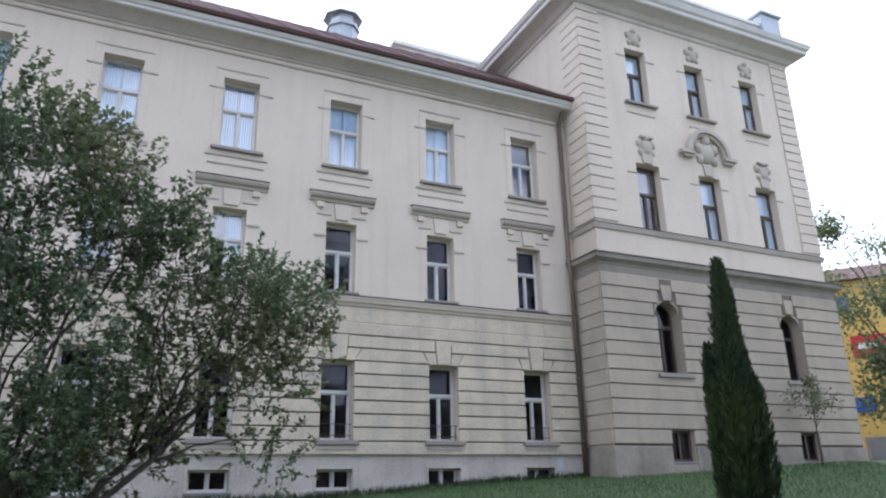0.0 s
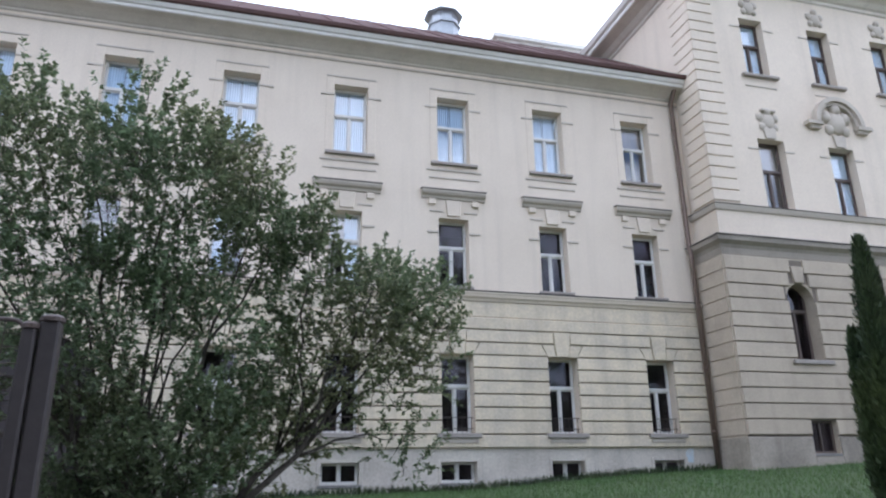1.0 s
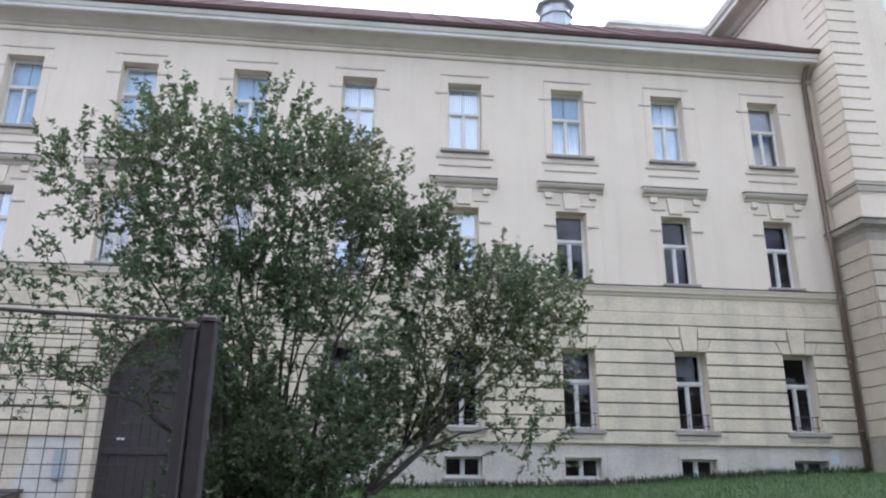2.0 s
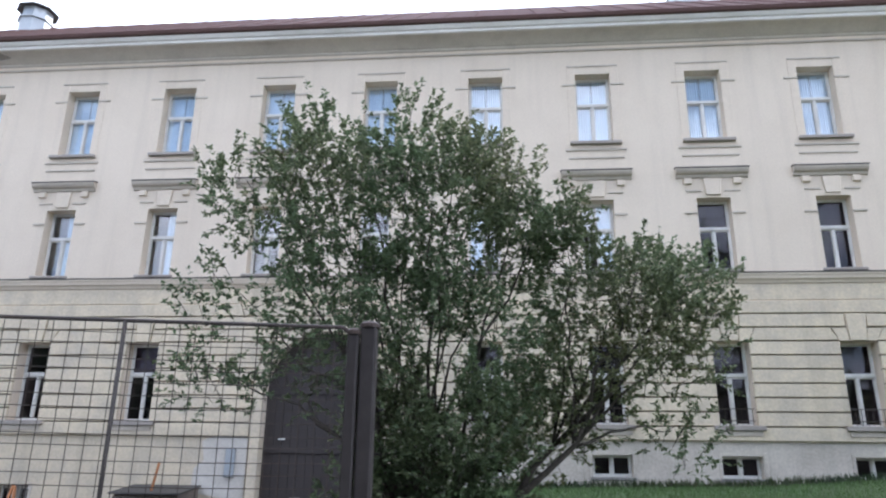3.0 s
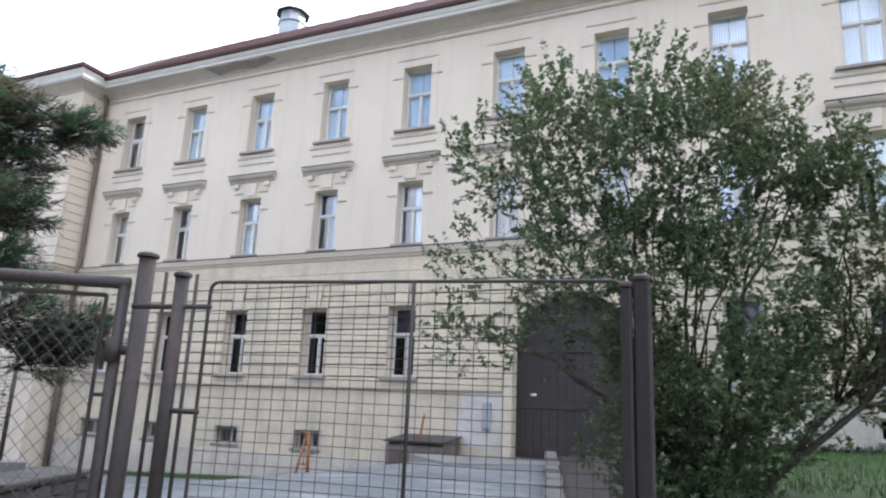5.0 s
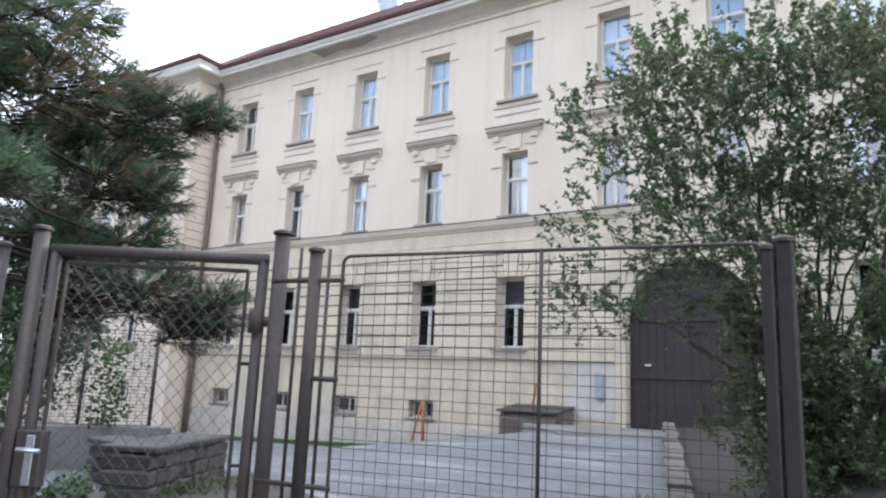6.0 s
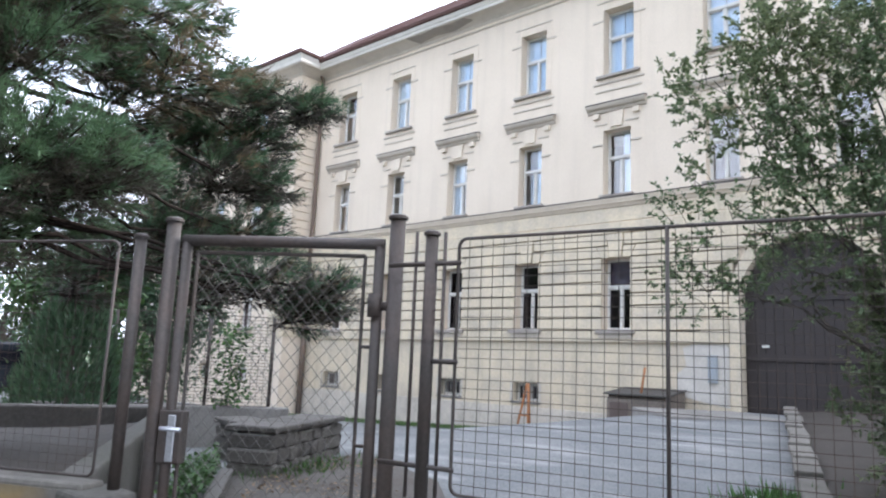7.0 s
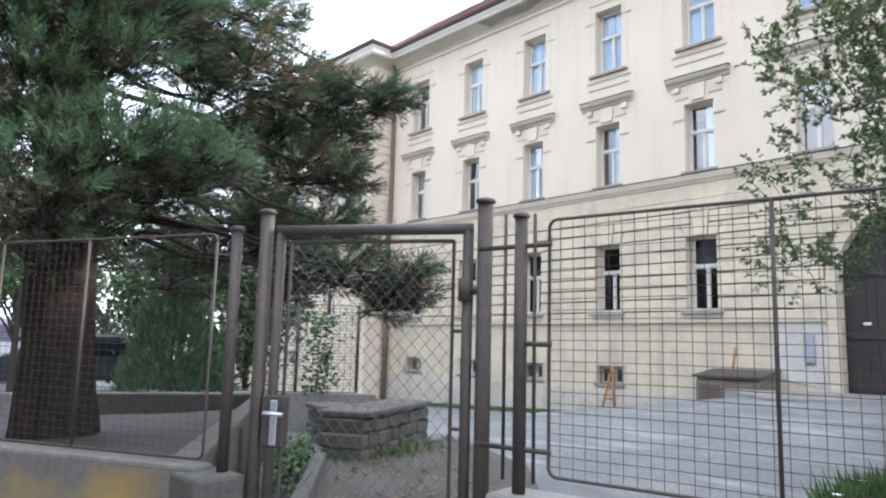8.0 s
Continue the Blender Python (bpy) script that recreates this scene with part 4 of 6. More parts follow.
def downpipe(points, r=0.06):
    bm = bmesh.new()
    tube(bm, points, r, 10)
    pipe = part("downpipe", bm, PIPE, building, "brown sheet metal downpipe", smooth=True)
    for (xa, ya, za), (xb, yb, zb) in zip(points, points[1:]):
        if abs(za - zb) > 2 and abs(xa - xb) < 0.3:
            for t in (0.2, 0.5, 0.8):
                bm = bmesh.new()
                p = Vector((xa, ya, za)).lerp(Vector((xb, yb, zb)), t)
                tube(bm, [p - Vector((0, 0, 0.03)), p + Vector((0, 0, 0.03))], r * 1.25, 10)
                part("pipe_clip", bm, PIPE, pipe)


downpipe([(34.0, -0.55, 14.7), (34.0, -0.5, 14.4), (34.0, -0.12, 13.9), (34.0, -0.12, 9.0), (33.98, -0.14, 8.7), (33.86, -0.36, 8.3), (33.98, -0.2, 7.9), (33.98, -0.2, 1.6)], 0.075)
downpipe([(-4.42, -0.5, 14.6), (-4.42, -0.12, 14.0), (-4.42, -0.12, 7.0), (-4.42, -0.25, 6.6), (-4.42, -0.14, 6.3), (-4.42, -0.14, 4.6)], 0.075)
downpipe([(-4.42, -0.16, 4.62), (-4.42, -0.16, -0.9)], 0.105)


# ---- ground ----
WALL_Z = [(-40, -0.9), (-10, -0.8), (-2, -0.74), (5, -0.48), (7.5, -0.40), (9.5, 0.15), (12, 0.55), (13.4, 0.69), (17.2, 0.69), (18.5, 1.15), (26, 1.28), (31, 1.62), (34, 1.72), (44, 2.18), (70, 2.6)]
EDGE = [(15.7, -2.8), (18.25, -11.6), (19.75, -16.9)]        # the drive's east edge
EDGE_TOP = [(2.8, 0.92), (11.6, 0.62), (16.9, 0.75)]         # top of the low wall along it


def edge_x(y):
    return float(np.interp(-y, [-p[1] for p in EDGE], [p[0] for p in EDGE])) if y < -2.8 else 17.3


def smooth(t):
    t = min(1.0, max(0.0, t))
    return t * t * (3 - 2 * t)


def yard_z(x, y):
    s = smooth((y + 15.5) / 13.5)
    low = 0.18 + (min(lerp_table(x, WALL_Z), 0.69) - 0.18) * s
    if 12.5 < x < 18 and y > -4:
        low = low + (0.69 - low) * smooth((y + 4.0) / 1.2) * smooth((x - 12.5) / 1.0)
    return low


def lawn_z(x, y):
    s = smooth((y + 13.0) / 13.0)
    high = 1.02 + (max(lerp_table(x, WALL_Z), 1.05) - 1.02) * s
    rim = lerp_table(-y, EDGE_TOP) if y < -2.8 else 0.95
    return rim + (high - rim) * smooth((x - edge_x(y)) / 1.8)


def strip(name, left, right, y0, y1, nx, ny, height, mat, label, category):
    """A sheet between two lines x = left(y) and x = right(y)."""
    bm = bmesh.new()
    rows = []
    for j in range(ny + 1):
        y = y0 + (y1 - y0) * j / ny
        xa, xb = left(y), right(y)
        row = []
        for i in range(nx + 1):
            x = xa + (xb - xa) * (i / nx)
            row.append(bm.verts.new((x, y, height(x, y) + 0.015 * noise.noise((x * 1.3, y * 1.3, 0)))))
        rows.append(row)
    for r0, r1 in zip(rows, rows[1:]):
        for i in range(nx):
            bm.faces.new((r0[i], r0[i + 1], r1[i + 1], r1[i]))
    return solid(name, bm, mat, label, category, kind="structure", smooth=True)


strip("lawn", lambda y: edge_x(y) + 1.5, lambda y: 60.0, -17.0, 0.1, 120, 60, lawn_z, LAWN, "shaded mown grass in front of the facade", "lawn")
strip("bank", edge_x, lambda y: edge_x(y) + 1.5, -17.0, 0.1, 10, 80, lambda x, y: lawn_z(x, y), SOIL, "bare brown earth bank beside the drive", "bank")
strip("yard", lambda y: -25.0, lambda y: edge_x(y) + 0.1, -17.05, 0.1, 200, 90, yard_z, YARD, "worn patched grey asphalt yard and drive", "yard")
bm = bmesh.new()
poly = [(16.62, -17.74), (12.1, -14.8), (10.0, -17.6), (8.0, -21.6)]
f = [bm.verts.new((x, y, z)) for (x, y), z in zip(poly, (0.88, 0.80, 0.52, 0.52))]
g = [bm.verts.new((x, y, -0.2)) for x, y in poly]
bm.faces.new(f)
for i in range(4):
    bm.faces.new((f[i], g[i], g[(i + 1) % 4], f[(i + 1) % 4]))
bmesh.ops.subdivide_edges(bm, edges=bm.edges[:], cuts=14, use_grid_fill=True)
for v in bm.verts:
    v.co.z += 0.04 * noise.noise(v.co * 1.5) if v.co.z > 0.4 else 0
solid("bed", bm, SOIL, "raised bed of bare brown soil under the pine", "soil", kind="structure", smooth=True)
bm = bmesh.new()
box(bm, -900, 900, -900, 900, -1.9, -1.2)
solid("ground", bm, LAWN, "wide ground beyond the site", "ground", kind="structure")
bm = bmesh.new()
prism(bm, [(-80, -60), (90, -60), (90, -16.9), (19.9, -16.65), (16.95, -17.0), (16.3, -18.1), (-20, -36)], 0.0, 0.15)
pave = solid("pavement", bm, ASPHALT, "grey asphalt street pavement", "pavement", kind="structure")
pave.matrix_basis = Matrix(((1, 0, 0, 0), (0, 0, 1, 0), (0, 1, 0, 0), (0, 0, 0, 1)))
bm = bmesh.new()
box(bm, -90, 15, -60, 60, -1.1, -0.75)
box(bm, -90, 3.4, -60, -12.4, -0.75, 0.2)
solid("side_street", bm, ASPHALT, "asphalt of the side street", "road", kind="structure")


bm = bmesh.new()
pth = [(16.8, -17.6), (17.85, -16.9), (17.0, -15.2), (14.6, -12.9), (12.4, -12.0), (12.9, -14.7)]
bm.faces.new([bm.verts.new((x, y, 0)) for x, y in pth])
bmesh.ops.triangulate(bm, faces=bm.faces[:])
bmesh.ops.subdivide_edges(bm, edges=bm.edges[:], cuts=12, use_grid_fill=True)
for v in bm.verts:
    v.co.z = yard_z(v.co.x, v.co.y) + 0.03 + 0.012 * noise.noise(v.co * 4)
DIRT = material("trodden_dirt", (0.075, 0.067, 0.058), tint=(0.052, 0.040, 0.030), scale=4, fine=25, var=0.25, bump=0.8, amount=0.9)
solid("footpath", bm, DIRT, "trodden brown dirt footpath inside the gate", "path", kind="structure", smooth=True)


# ---- low walls ----
def wall_along(bm, p, q, width, z0, z1, zq=None):
    """A straight wall from p to q (x, y), its width laid off to the left, z1 at p and zq at q."""
    p, q = Vector(p), Vector(q)
    d = (q - p).normalized()
    n = Vector((-d.y, d.x)) * width
    zq = z1 if zq is None else zq
    low = [bm.verts.new((*c, z0)) for c in (p, q, q + n, p + n)]
    high = [bm.verts.new((*c, z)) for c, z in ((p, z1), (q, zq), (q + n, zq), (p + n, z1))]
    bm.faces.new(low[::-1])
    bm.faces.new(high)
    for i in range(4):
        j = (i + 1) % 4
        bm.faces.new((low[i], low[j], high[j], high[i]))


def low_wall(name, p, q, width, z0, z1, zq, mat, label, bevel=0.02):
    bm = bmesh.new()
    wall_along(bm, p, q, width, z0, z1, zq)
    bevelled(bm, bevel, 2)
    return solid(name, bm, mat, label, "wall", kind="structure")


drive_wall = low_wall("drive_wall", EDGE[1], EDGE[0], 0.22, -0.3, 0.66, 0.98, FENCE_CONCRETE, "weathered concrete retaining wall beside the drive")
for i in range(8):                                           # slabs that step along its top
    t0, t1 = i / 8 + 0.004, (i + 1) / 8 - 0.004
    p, q = Vector(EDGE[1]).lerp(Vector(EDGE[0]), t0), Vector(EDGE[1]).lerp(Vector(EDGE[0]), t1)
    bm = bmesh.new()
    z = 0.66 + 0.32 * (i + 0.5) / 8
    wall_along(bm, p + Vector((0.03 * math.sin(i * 2.7), 0)), q + Vector((0.03 * math.sin(i * 4.1), 0)), 0.25, z - 0.03, z + 0.03 + 0.02 * math.sin(i * 3.3), z + 0.05)
    bevelled(bm, 0.018, 2)
    part("coping_slab", bm, FENCE_CONCRETE, drive_wall)
low_wall("drive_wall", EDGE[2], EDGE[1], 0.22, -0.3, 0.80, 0.66, FENCE_CONCRETE, "weathered concrete retaining wall beside the drive")
low_wall("landing", (15.7, -2.85), (13.5, -0.2), 2.6, 0.2, 0.705, 0.705, CONCRETE, "worn concrete landing in front of the gateway")
bed_wall = low_wall("bed_wall", (16.62, -17.74), (12.1, -14.8), 0.16, -0.2, 0.93, 0.93, DARK_CONCRETE, "smooth grey concrete wall of the raised bed")
low_wall("bed_wall", (12.1, -14.8), (10.85, -16.45), 0.3, -0.2, 0.95, 0.92, STONE, "dark stone edge of the raised bed")
low_wall("path_kerb", (16.7, -17.25), (13.05, -14.55), 0.14, 0.0, 0.42, 0.34, DARK_CONCRETE, "long low concrete kerb beside the footpath")
fence_dir, fence_out = Vector((-0.897, -0.442)), Vector((0.442, -0.897))
fence_foot = Vector((16.77, -17.715)) - fence_dir * 0.02 - fence_out * 0.07
fence_wall = low_wall("fence_wall", tuple(fence_foot), tuple(fence_foot + fence_dir * 9.2), 0.15, 0.0, 0.985, 0.985, FENCE_CONCRETE, "weathered concrete fence wall with worn yellow paint")


def worn_paint(name, paint, under):
    """Paint of which only blotches are left, most of them low on the wall."""
    m = material(name, under, tint=tuple(c * 0.6 for c in under), rough=0.8, scale=3, fine=25, var=0.14, bump=0.35, streak=0.2)
    n, l = m.node_tree.nodes, m.node_tree.links
    b = n["Principled BSDF"]
    geo, sep, no, add, ra, mx = (n.new("ShaderNode" + k) for k in ("NewGeometry", "SeparateXYZ", "TexNoise", "Math", "ValToRGB", "MixRGB"))
    no.inputs["Scale"].default_value, no.inputs["Detail"].default_value = 2.2, 3.0
    add.operation, add.inputs[1].default_value = "MULTIPLY_ADD", -0.9
    ra.color_ramp.elements[0].position, ra.color_ramp.elements[1].position = 0.0, 0.34
    mx.inputs["Color2"].default_value = (*paint, 1)
    lift = n.new("ShaderNodeMath")
    lift.operation, lift.inputs[1].default_value = "ADD", 0.34
    l.new(geo.outputs["Position"], sep.inputs[0])
    l.new(geo.outputs["Position"], no.inputs["Vector"])
    l.new(sep.outputs["Z"], add.inputs[0])
    l.new(no.outputs["Fac"], add.inputs[2])
    l.new(add.outputs[0], lift.inputs[0])
    l.new(lift.outputs[0], ra.inputs["Fac"])
    l.new(b.inputs["Base Color"].links[0].from_socket, mx.inputs["Color1"])
    l.new(ra.outputs["Color"], mx.inputs["Fac"])
    l.new(mx.outputs["Color"], b.inputs["Base Color"])
    return m


YELLOW = worn_paint("worn_yellow_paint", (0.33, 0.22, 0.06), (0.145, 0.135, 0.12))
bm = bmesh.new()
p = fence_foot + fence_out * 0.151 + fence_dir * 0.03
wall_along(bm, p, p + fence_dir * 8.8, 0.004, 0.16, 0.955, 0.955)
part("painted_face", bm, YELLOW, fence_wall, "blotches of faded yellow paint on concrete")
gate_kerb = low_wall("gate_wall", (17.98, -17.10), (19.86, -16.74), 0.22, 0.0, 0.985, 0.985, CONCRETE, "low concrete fence footing wall")
for x, y in ((16.84, -17.72),):
    bm = bmesh.new()
    box(bm, x - 0.14, x + 0.14, y - 0.12, y + 0.12, 0.1, 0.96)
    bevelled(bm, 0.02, 2)
    solid("post_footing", bm, DARK_CONCRETE, "square concrete post footing", "footing")


def stone_wall(p, q, z0, z1, width, seed, label):
    r = random.Random(seed)
    p, q = Vector(p), Vector(q)
    d = (q - p).normalized()
    n = Vector((-d.y, d.x))
    core = bmesh.new()
    wall_along(core, p + n * 0.04 + d * 0.03, q + n * 0.04 - d * 0.03, width - 0.08, z0 - 0.2, z1 - 0.02)
    body = solid("stone_wall", core, CONCRETE, label, "wall")
    rows, z = 4, z0
    for i in range(rows):
        h = (z1 - z0) / rows * r.uniform(0.9, 1.1)
        s = 0.0
        while s < (q - p).length - 0.05:
            w_ = min(r.uniform(0.16, 0.42), (q - p).length - s)
            bm = bmesh.new()
            a_, b_ = p + d * (s + 0.008), p + d * (s + w_ - 0.008)
            wall_along(bm, a_ - n * r.uniform(0, 0.03), b_ - n * r.uniform(0, 0.03), width + r.uniform(0, 0.03), z + 0.008, z + h - 0.008)
            for v in bm.verts:
                v.co += Vector((r.uniform(-1, 1), r.uniform(-1, 1), r.uniform(-1, 1))) * 0.015
            bevelled(bm, 0.018)
            part("stone", bm, STONE, body)
            s += w_
        z += h
    s = 0.0
    while s < (q - p).length - 0.05:
        w_ = min(r.uniform(0.5, 0.8), (q - p).length - s)
        bm = bmesh.new()
        wall_along(bm, p + d * (s + 0.005) - n * 0.06, p + d * (s + w_ - 0.005) - n * 0.06, width + 0.12, z1, z1 + 0.07)
        bevelled(bm, 0.015)
        part("coping_stone", bm, STONE, body)
        s += w_


stone_wall((13.15, -14.15), (12.05, -12.15), 0.0, 0.70, 0.55, 3, "rough grey fieldstone wall end with flat coping")
stone_wall((11.2, -13.65), (12.72, -14.0), 0.0, 0.66, 0.4, 4, "rough grey fieldstone wall with flat coping")


# ---- fence and gate ----
def rod(name, a_, b_, r, mat, parent, sides=8, label=""):
    bm = bmesh.new()
    tube(bm, [a_, b_], r, sides)
    return part(name, bm, mat, parent, label, smooth=True)


def post(x, y, z0, z1, r, label, square=False, group="fence posts"):
    p = thing("fence_post", label, "post", group)
    bm = bmesh.new()
    if square:
        box(bm, x - r, x + r, y - r, y + r, z0, z1)
        bevelled(bm, 0.006)
    else:
        tube(bm, [(x, y, z0), (x, y, z1)], r, 16)
    part("shaft", bm, DOOR if square else IRON, p, smooth=not square)
    bm = bmesh.new()
    tube(bm, [(x, y, z1), (x, y, z1 + 0.012), (x, y, z1 + 0.02)], [r * 1.3, r * 1.3, r * 0.9], 16)
    part("cap", bm, IRON, p)
    return p


PA, PB, PC, PR = (16.961, -17.557), (17.835, -16.965), (18.075, -16.998), (19.80, -16.67)
post(*PA, 0.1, 2.16, 0.032, "tall brown painted tubular gate post")
post(*PB, 0.1, 2.19, 0.034, "tall brown painted tubular gate post")
post(*PC, 0.97, 2.09, 0.027, "brown painted tubular fence post")
post(16.865, -17.66, 0.9, 2.075, 0.026, "brown painted tubular fence post")
post(PR[0] - 0.042, PR[1] - 0.01, 0.9, 2.045, 0.019, "brown painted fence post beside a wider one", True)
post(PR[0] + 0.008, PR[1] + 0.01, 0.6, 2.07, 0.027, "wide dark brown square steel end post", True)


def rounded_frame(bm, w, z0, z1, r, thick):
    pts_ = []
    for cx, cz, a0 in ((w - r, z1 - r, 0), (r, z1 - r, 90), (r, z0 + r, 180), (w - r, z0 + r, 270)):
        for k in range(5):
            q = radians(a0 + 22.5 * k)
            pts_.append((cx + r * math.cos(q), 0, cz + r * math.sin(q)))
    pts_.append(pts_[0])
    tube(bm, pts_, thick, 8)


def mesh_panel(name, p, q, z0, z1, label, stay=None, pitch=0.05, seed=1, rise=0.8, wire=0.0014, rod_r=0.0075):
    """A rod frame with rounded corners and a welded wire grid, from p to q."""
    p, q = Vector(p), Vector(q)
    w = (q - p).length
    m = Matrix.Translation((p.x, p.y, 0)) @ Matrix.Rotation(math.atan2(q.y - p.y, q.x - p.x), 4, "Z")
    ob = thing(name, label, "fence", "mesh fence panels", at=m)
    bm = bmesh.new()
    rounded_frame(bm, w, z0, z1, 0.035, 0.007)
    part("frame", bm, IRON, ob, smooth=True)
    n = round(w / pitch)
    r = random.Random(seed)
    bm = bmesh.new()
    tube(bm, [(0, 0, z0), (0.0015, 0.002, (z0 + z1) / 2), (0, 0, z1)], wire, 5)
    upright = mesh_of("wire", bm, WIRE)
    bm = bmesh.new()
    tube(bm, [(0, 0.004, 0), (w * 0.3, 0.004, 0.003), (w * 0.7, 0.004, -0.003), (w, 0.004, 0)], wire * 1.07, 5)
    cross = mesh_of("wire", bm, WIRE)
    for i in range(1, n):
        part("wire", upright, None, ob, at=Matrix.Translation((w * i / n + r.uniform(-0.003, 0.003), 0, 0)))
    k = round((z1 - z0) / (pitch * rise))
    for i in range(1, k):
        part("wire", cross, None, ob, at=Matrix.Translation((0, 0, z0 + (z1 - z0) * i / k + r.uniform(-0.004, 0.004))) @ Matrix.Rotation(r.uniform(-0.002, 0.002), 4, "Y"))
    for s in stay or ():
        rod("stay", (s, 0, z0), (s, 0, z1), rod_r, IRON, ob)
    return ob


mesh_panel("mesh_fence", (18.205, -16.974), (19.745, -16.682), 1.065, 2.068, "brown rod fence panel with square wire mesh", stay=(0.83,))
left_dir = Vector((-0.897, -0.442))
pl = Vector((16.77, -17.715))
mesh_panel("mesh_fence", tuple(pl + left_dir * 2.0), tuple(pl), 1.005, 2.06, "brown rod fence panel on a concrete wall", stay=(0.55, 1.18), seed=2, wire=0.0009)
mesh_panel("mesh_fence", tuple(pl + left_dir * 4.2), tuple(pl + left_dir * 2.1), 1.005, 2.06, "brown rod fence panel on a concrete wall", stay=(1.05,), seed=3, wire=0.0009)
post(*(pl + left_dir * 2.05), 0.9, 2.07, 0.026, "brown painted tubular fence post")

# rods that fill the space between gate post and panel
infill = thing("fence_infill", "thin brown upright rods welded between two posts", "fence")
u = (Vector((*PR, 0)) - Vector((*PC, 0))).normalized()
for s, z0, z1 in ((-0.075, 1.03, 2.11), (0.065, 1.03, 2.10)):
    a_ = Vector((*PC, 0)) + u * s
    rod("upright_rod", (a_.x, a_.y, z0), (a_.x, a_.y, z1), 0.0075, IRON, infill)
for z, s0, s1 in ((1.97, -0.21, 0.14), (1.57, 0.0, 0.14), (1.155, -0.21, 0.14)):
    a_, b_ = Vector((*PC, z)) + u * s0, Vector((*PC, z)) + u * s1
    rod("cross_bar", a_, b_, 0.0105, IRON, infill)

# the walk-through gate
gv = Vector(PB) - Vector(PA)
gm = Matrix.Translation((PA[0], PA[1], 0)) @ Matrix.Rotation(math.atan2(gv.y, gv.x), 4, "Z")
gate = thing("garden_gate", "closed brown tubular gate with diagonal chain-link mesh", "gate", at=gm)
GX0, GX1, GZ0, GZ1 = 0.075, gv.length - 0.075, 0.25, 2.075
for name, a_, b_, r in (("stile", (GX0, 0, GZ0), (GX0, 0, GZ1), 0.024), ("stile", (GX1, 0, GZ0), (GX1, 0, GZ1), 0.024), ("top_rail", (GX0 - 0.02, 0, GZ1), (GX1 + 0.02, 0, GZ1), 0.026), ("bottom_rail", (GX0, 0, GZ0), (GX1, 0, GZ0), 0.024)):
    rod(name, a_, b_, r, IRON, gate, 12)
bm = bmesh.new()
i0, i1, j0, j1 = GX0 + 0.055, GX1 - 0.065, GZ0 + 0.06, GZ1 - 0.055
for a_, b_ in (((i0, 0, j0), (i0, 0, j1)), ((i1, 0, j0), (i1, 0, j1)), ((i0, 0, j0), (i1, 0, j0)), ((i0, 0, j1), (i1, 0, j1))):
    tube(bm, [a_, b_], 0.009, 6)
part("mesh_frame", bm, IRON, gate, "thin angle-iron inner frame")
bm = bmesh.new()
step = 0.073
for s in (-1, 1):
    c = j0 - (i1 - i0) * 1.15
    while c < j1 + (i1 - i0) * 1.15:
        pts_ = []
        for k in range(40):
            x = i0 + (i1 - i0) * k / 39
            z = c + s * (x - i0) * 1.15 + (0 if s == 1 else 0)
            if j0 <= z <= j1:
                pts_.append((x, 0.003 * math.sin(k * 2.1) * s, z))
        if len(pts_) > 2:
            tube(bm, pts_, 0.0014, 4)
        c += step
chain = part("chain_link_mesh", bm, LINK, gate, "thin diagonal chain-link wire")
tagged(chain, kind="stuff")
for z in (0.7, 1.62, 1.2):
    rod("tie_rod", (i1, 0, z), (GX1, 0, z), 0.008, IRON, gate)
for z in (1.80, 0.55):
    rod("hinge", (GX1 - 0.01, -0.01, z - 0.05), (GX1 - 0.01, -0.01, z + 0.05), 0.03, IRON, gate, 12)
    rod("hinge_strap", (GX1, 0, z), (gv.length, 0, z), 0.02, IRON, gate)
bm = bmesh.new()
box(bm, GX0 - 0.035, GX0 + 0.075, -0.035, 0.03, 1.08, 1.31)
bevelled(bm, 0.006)
lock = part("lock_case", bm, IRON, gate, "brown welded steel lock case")
bm = bmesh.new()
box(bm, GX0 + 0.012, GX0 + 0.047, -0.043, -0.035, 1.09, 1.29)
bevelled(bm, 0.003)
part("lock_plate", bm, GALV, lock, "bare steel lock plate")
bm = bmesh.new()
tube(bm, [(GX0 + 0.03, -0.04, 1.235), (GX0 + 0.03, -0.08, 1.235), (GX0 + 0.0, -0.085, 1.235), (GX0 + 0.095, -0.085, 1.232)], 0.0095, 8)
part("door_handle", bm, GALV, lock, "worn aluminium lever handle", smooth=True)

# dark mesh fence that stands on the stone wall
mesh_panel("dark_fence", (9.35, -14.35), (10.66, -12.46), 0.80, 2.17, "dark iron mesh fence on a stone wall", stay=(0.0, 1.35, 2.3), pitch=0.1, seed=5, rise=0.5, wire=0.0036, rod_r=0.028)
low_wall("rear_wall", (8.0, -16.3), (10.85, -12.2), 0.3, -0.8, 0.78, 0.78, CONCRETE, "grey concrete wall below a dark fence")
mesh_panel("dark_fence", (4.5, -20.0), (9.35, -14.35), 0.70, 2.05, "dark iron mesh fence on a stone wall", stay=(0.0, 1.9, 3.7, 5.6, 7.4), pitch=0.14, seed=6)
low_wall("rear_wall", (4.4, -20.1), (9.2, -14.5), 0.3, -0.8, 0.68, 0.68, CONCRETE, "grey concrete wall below a dark fence")


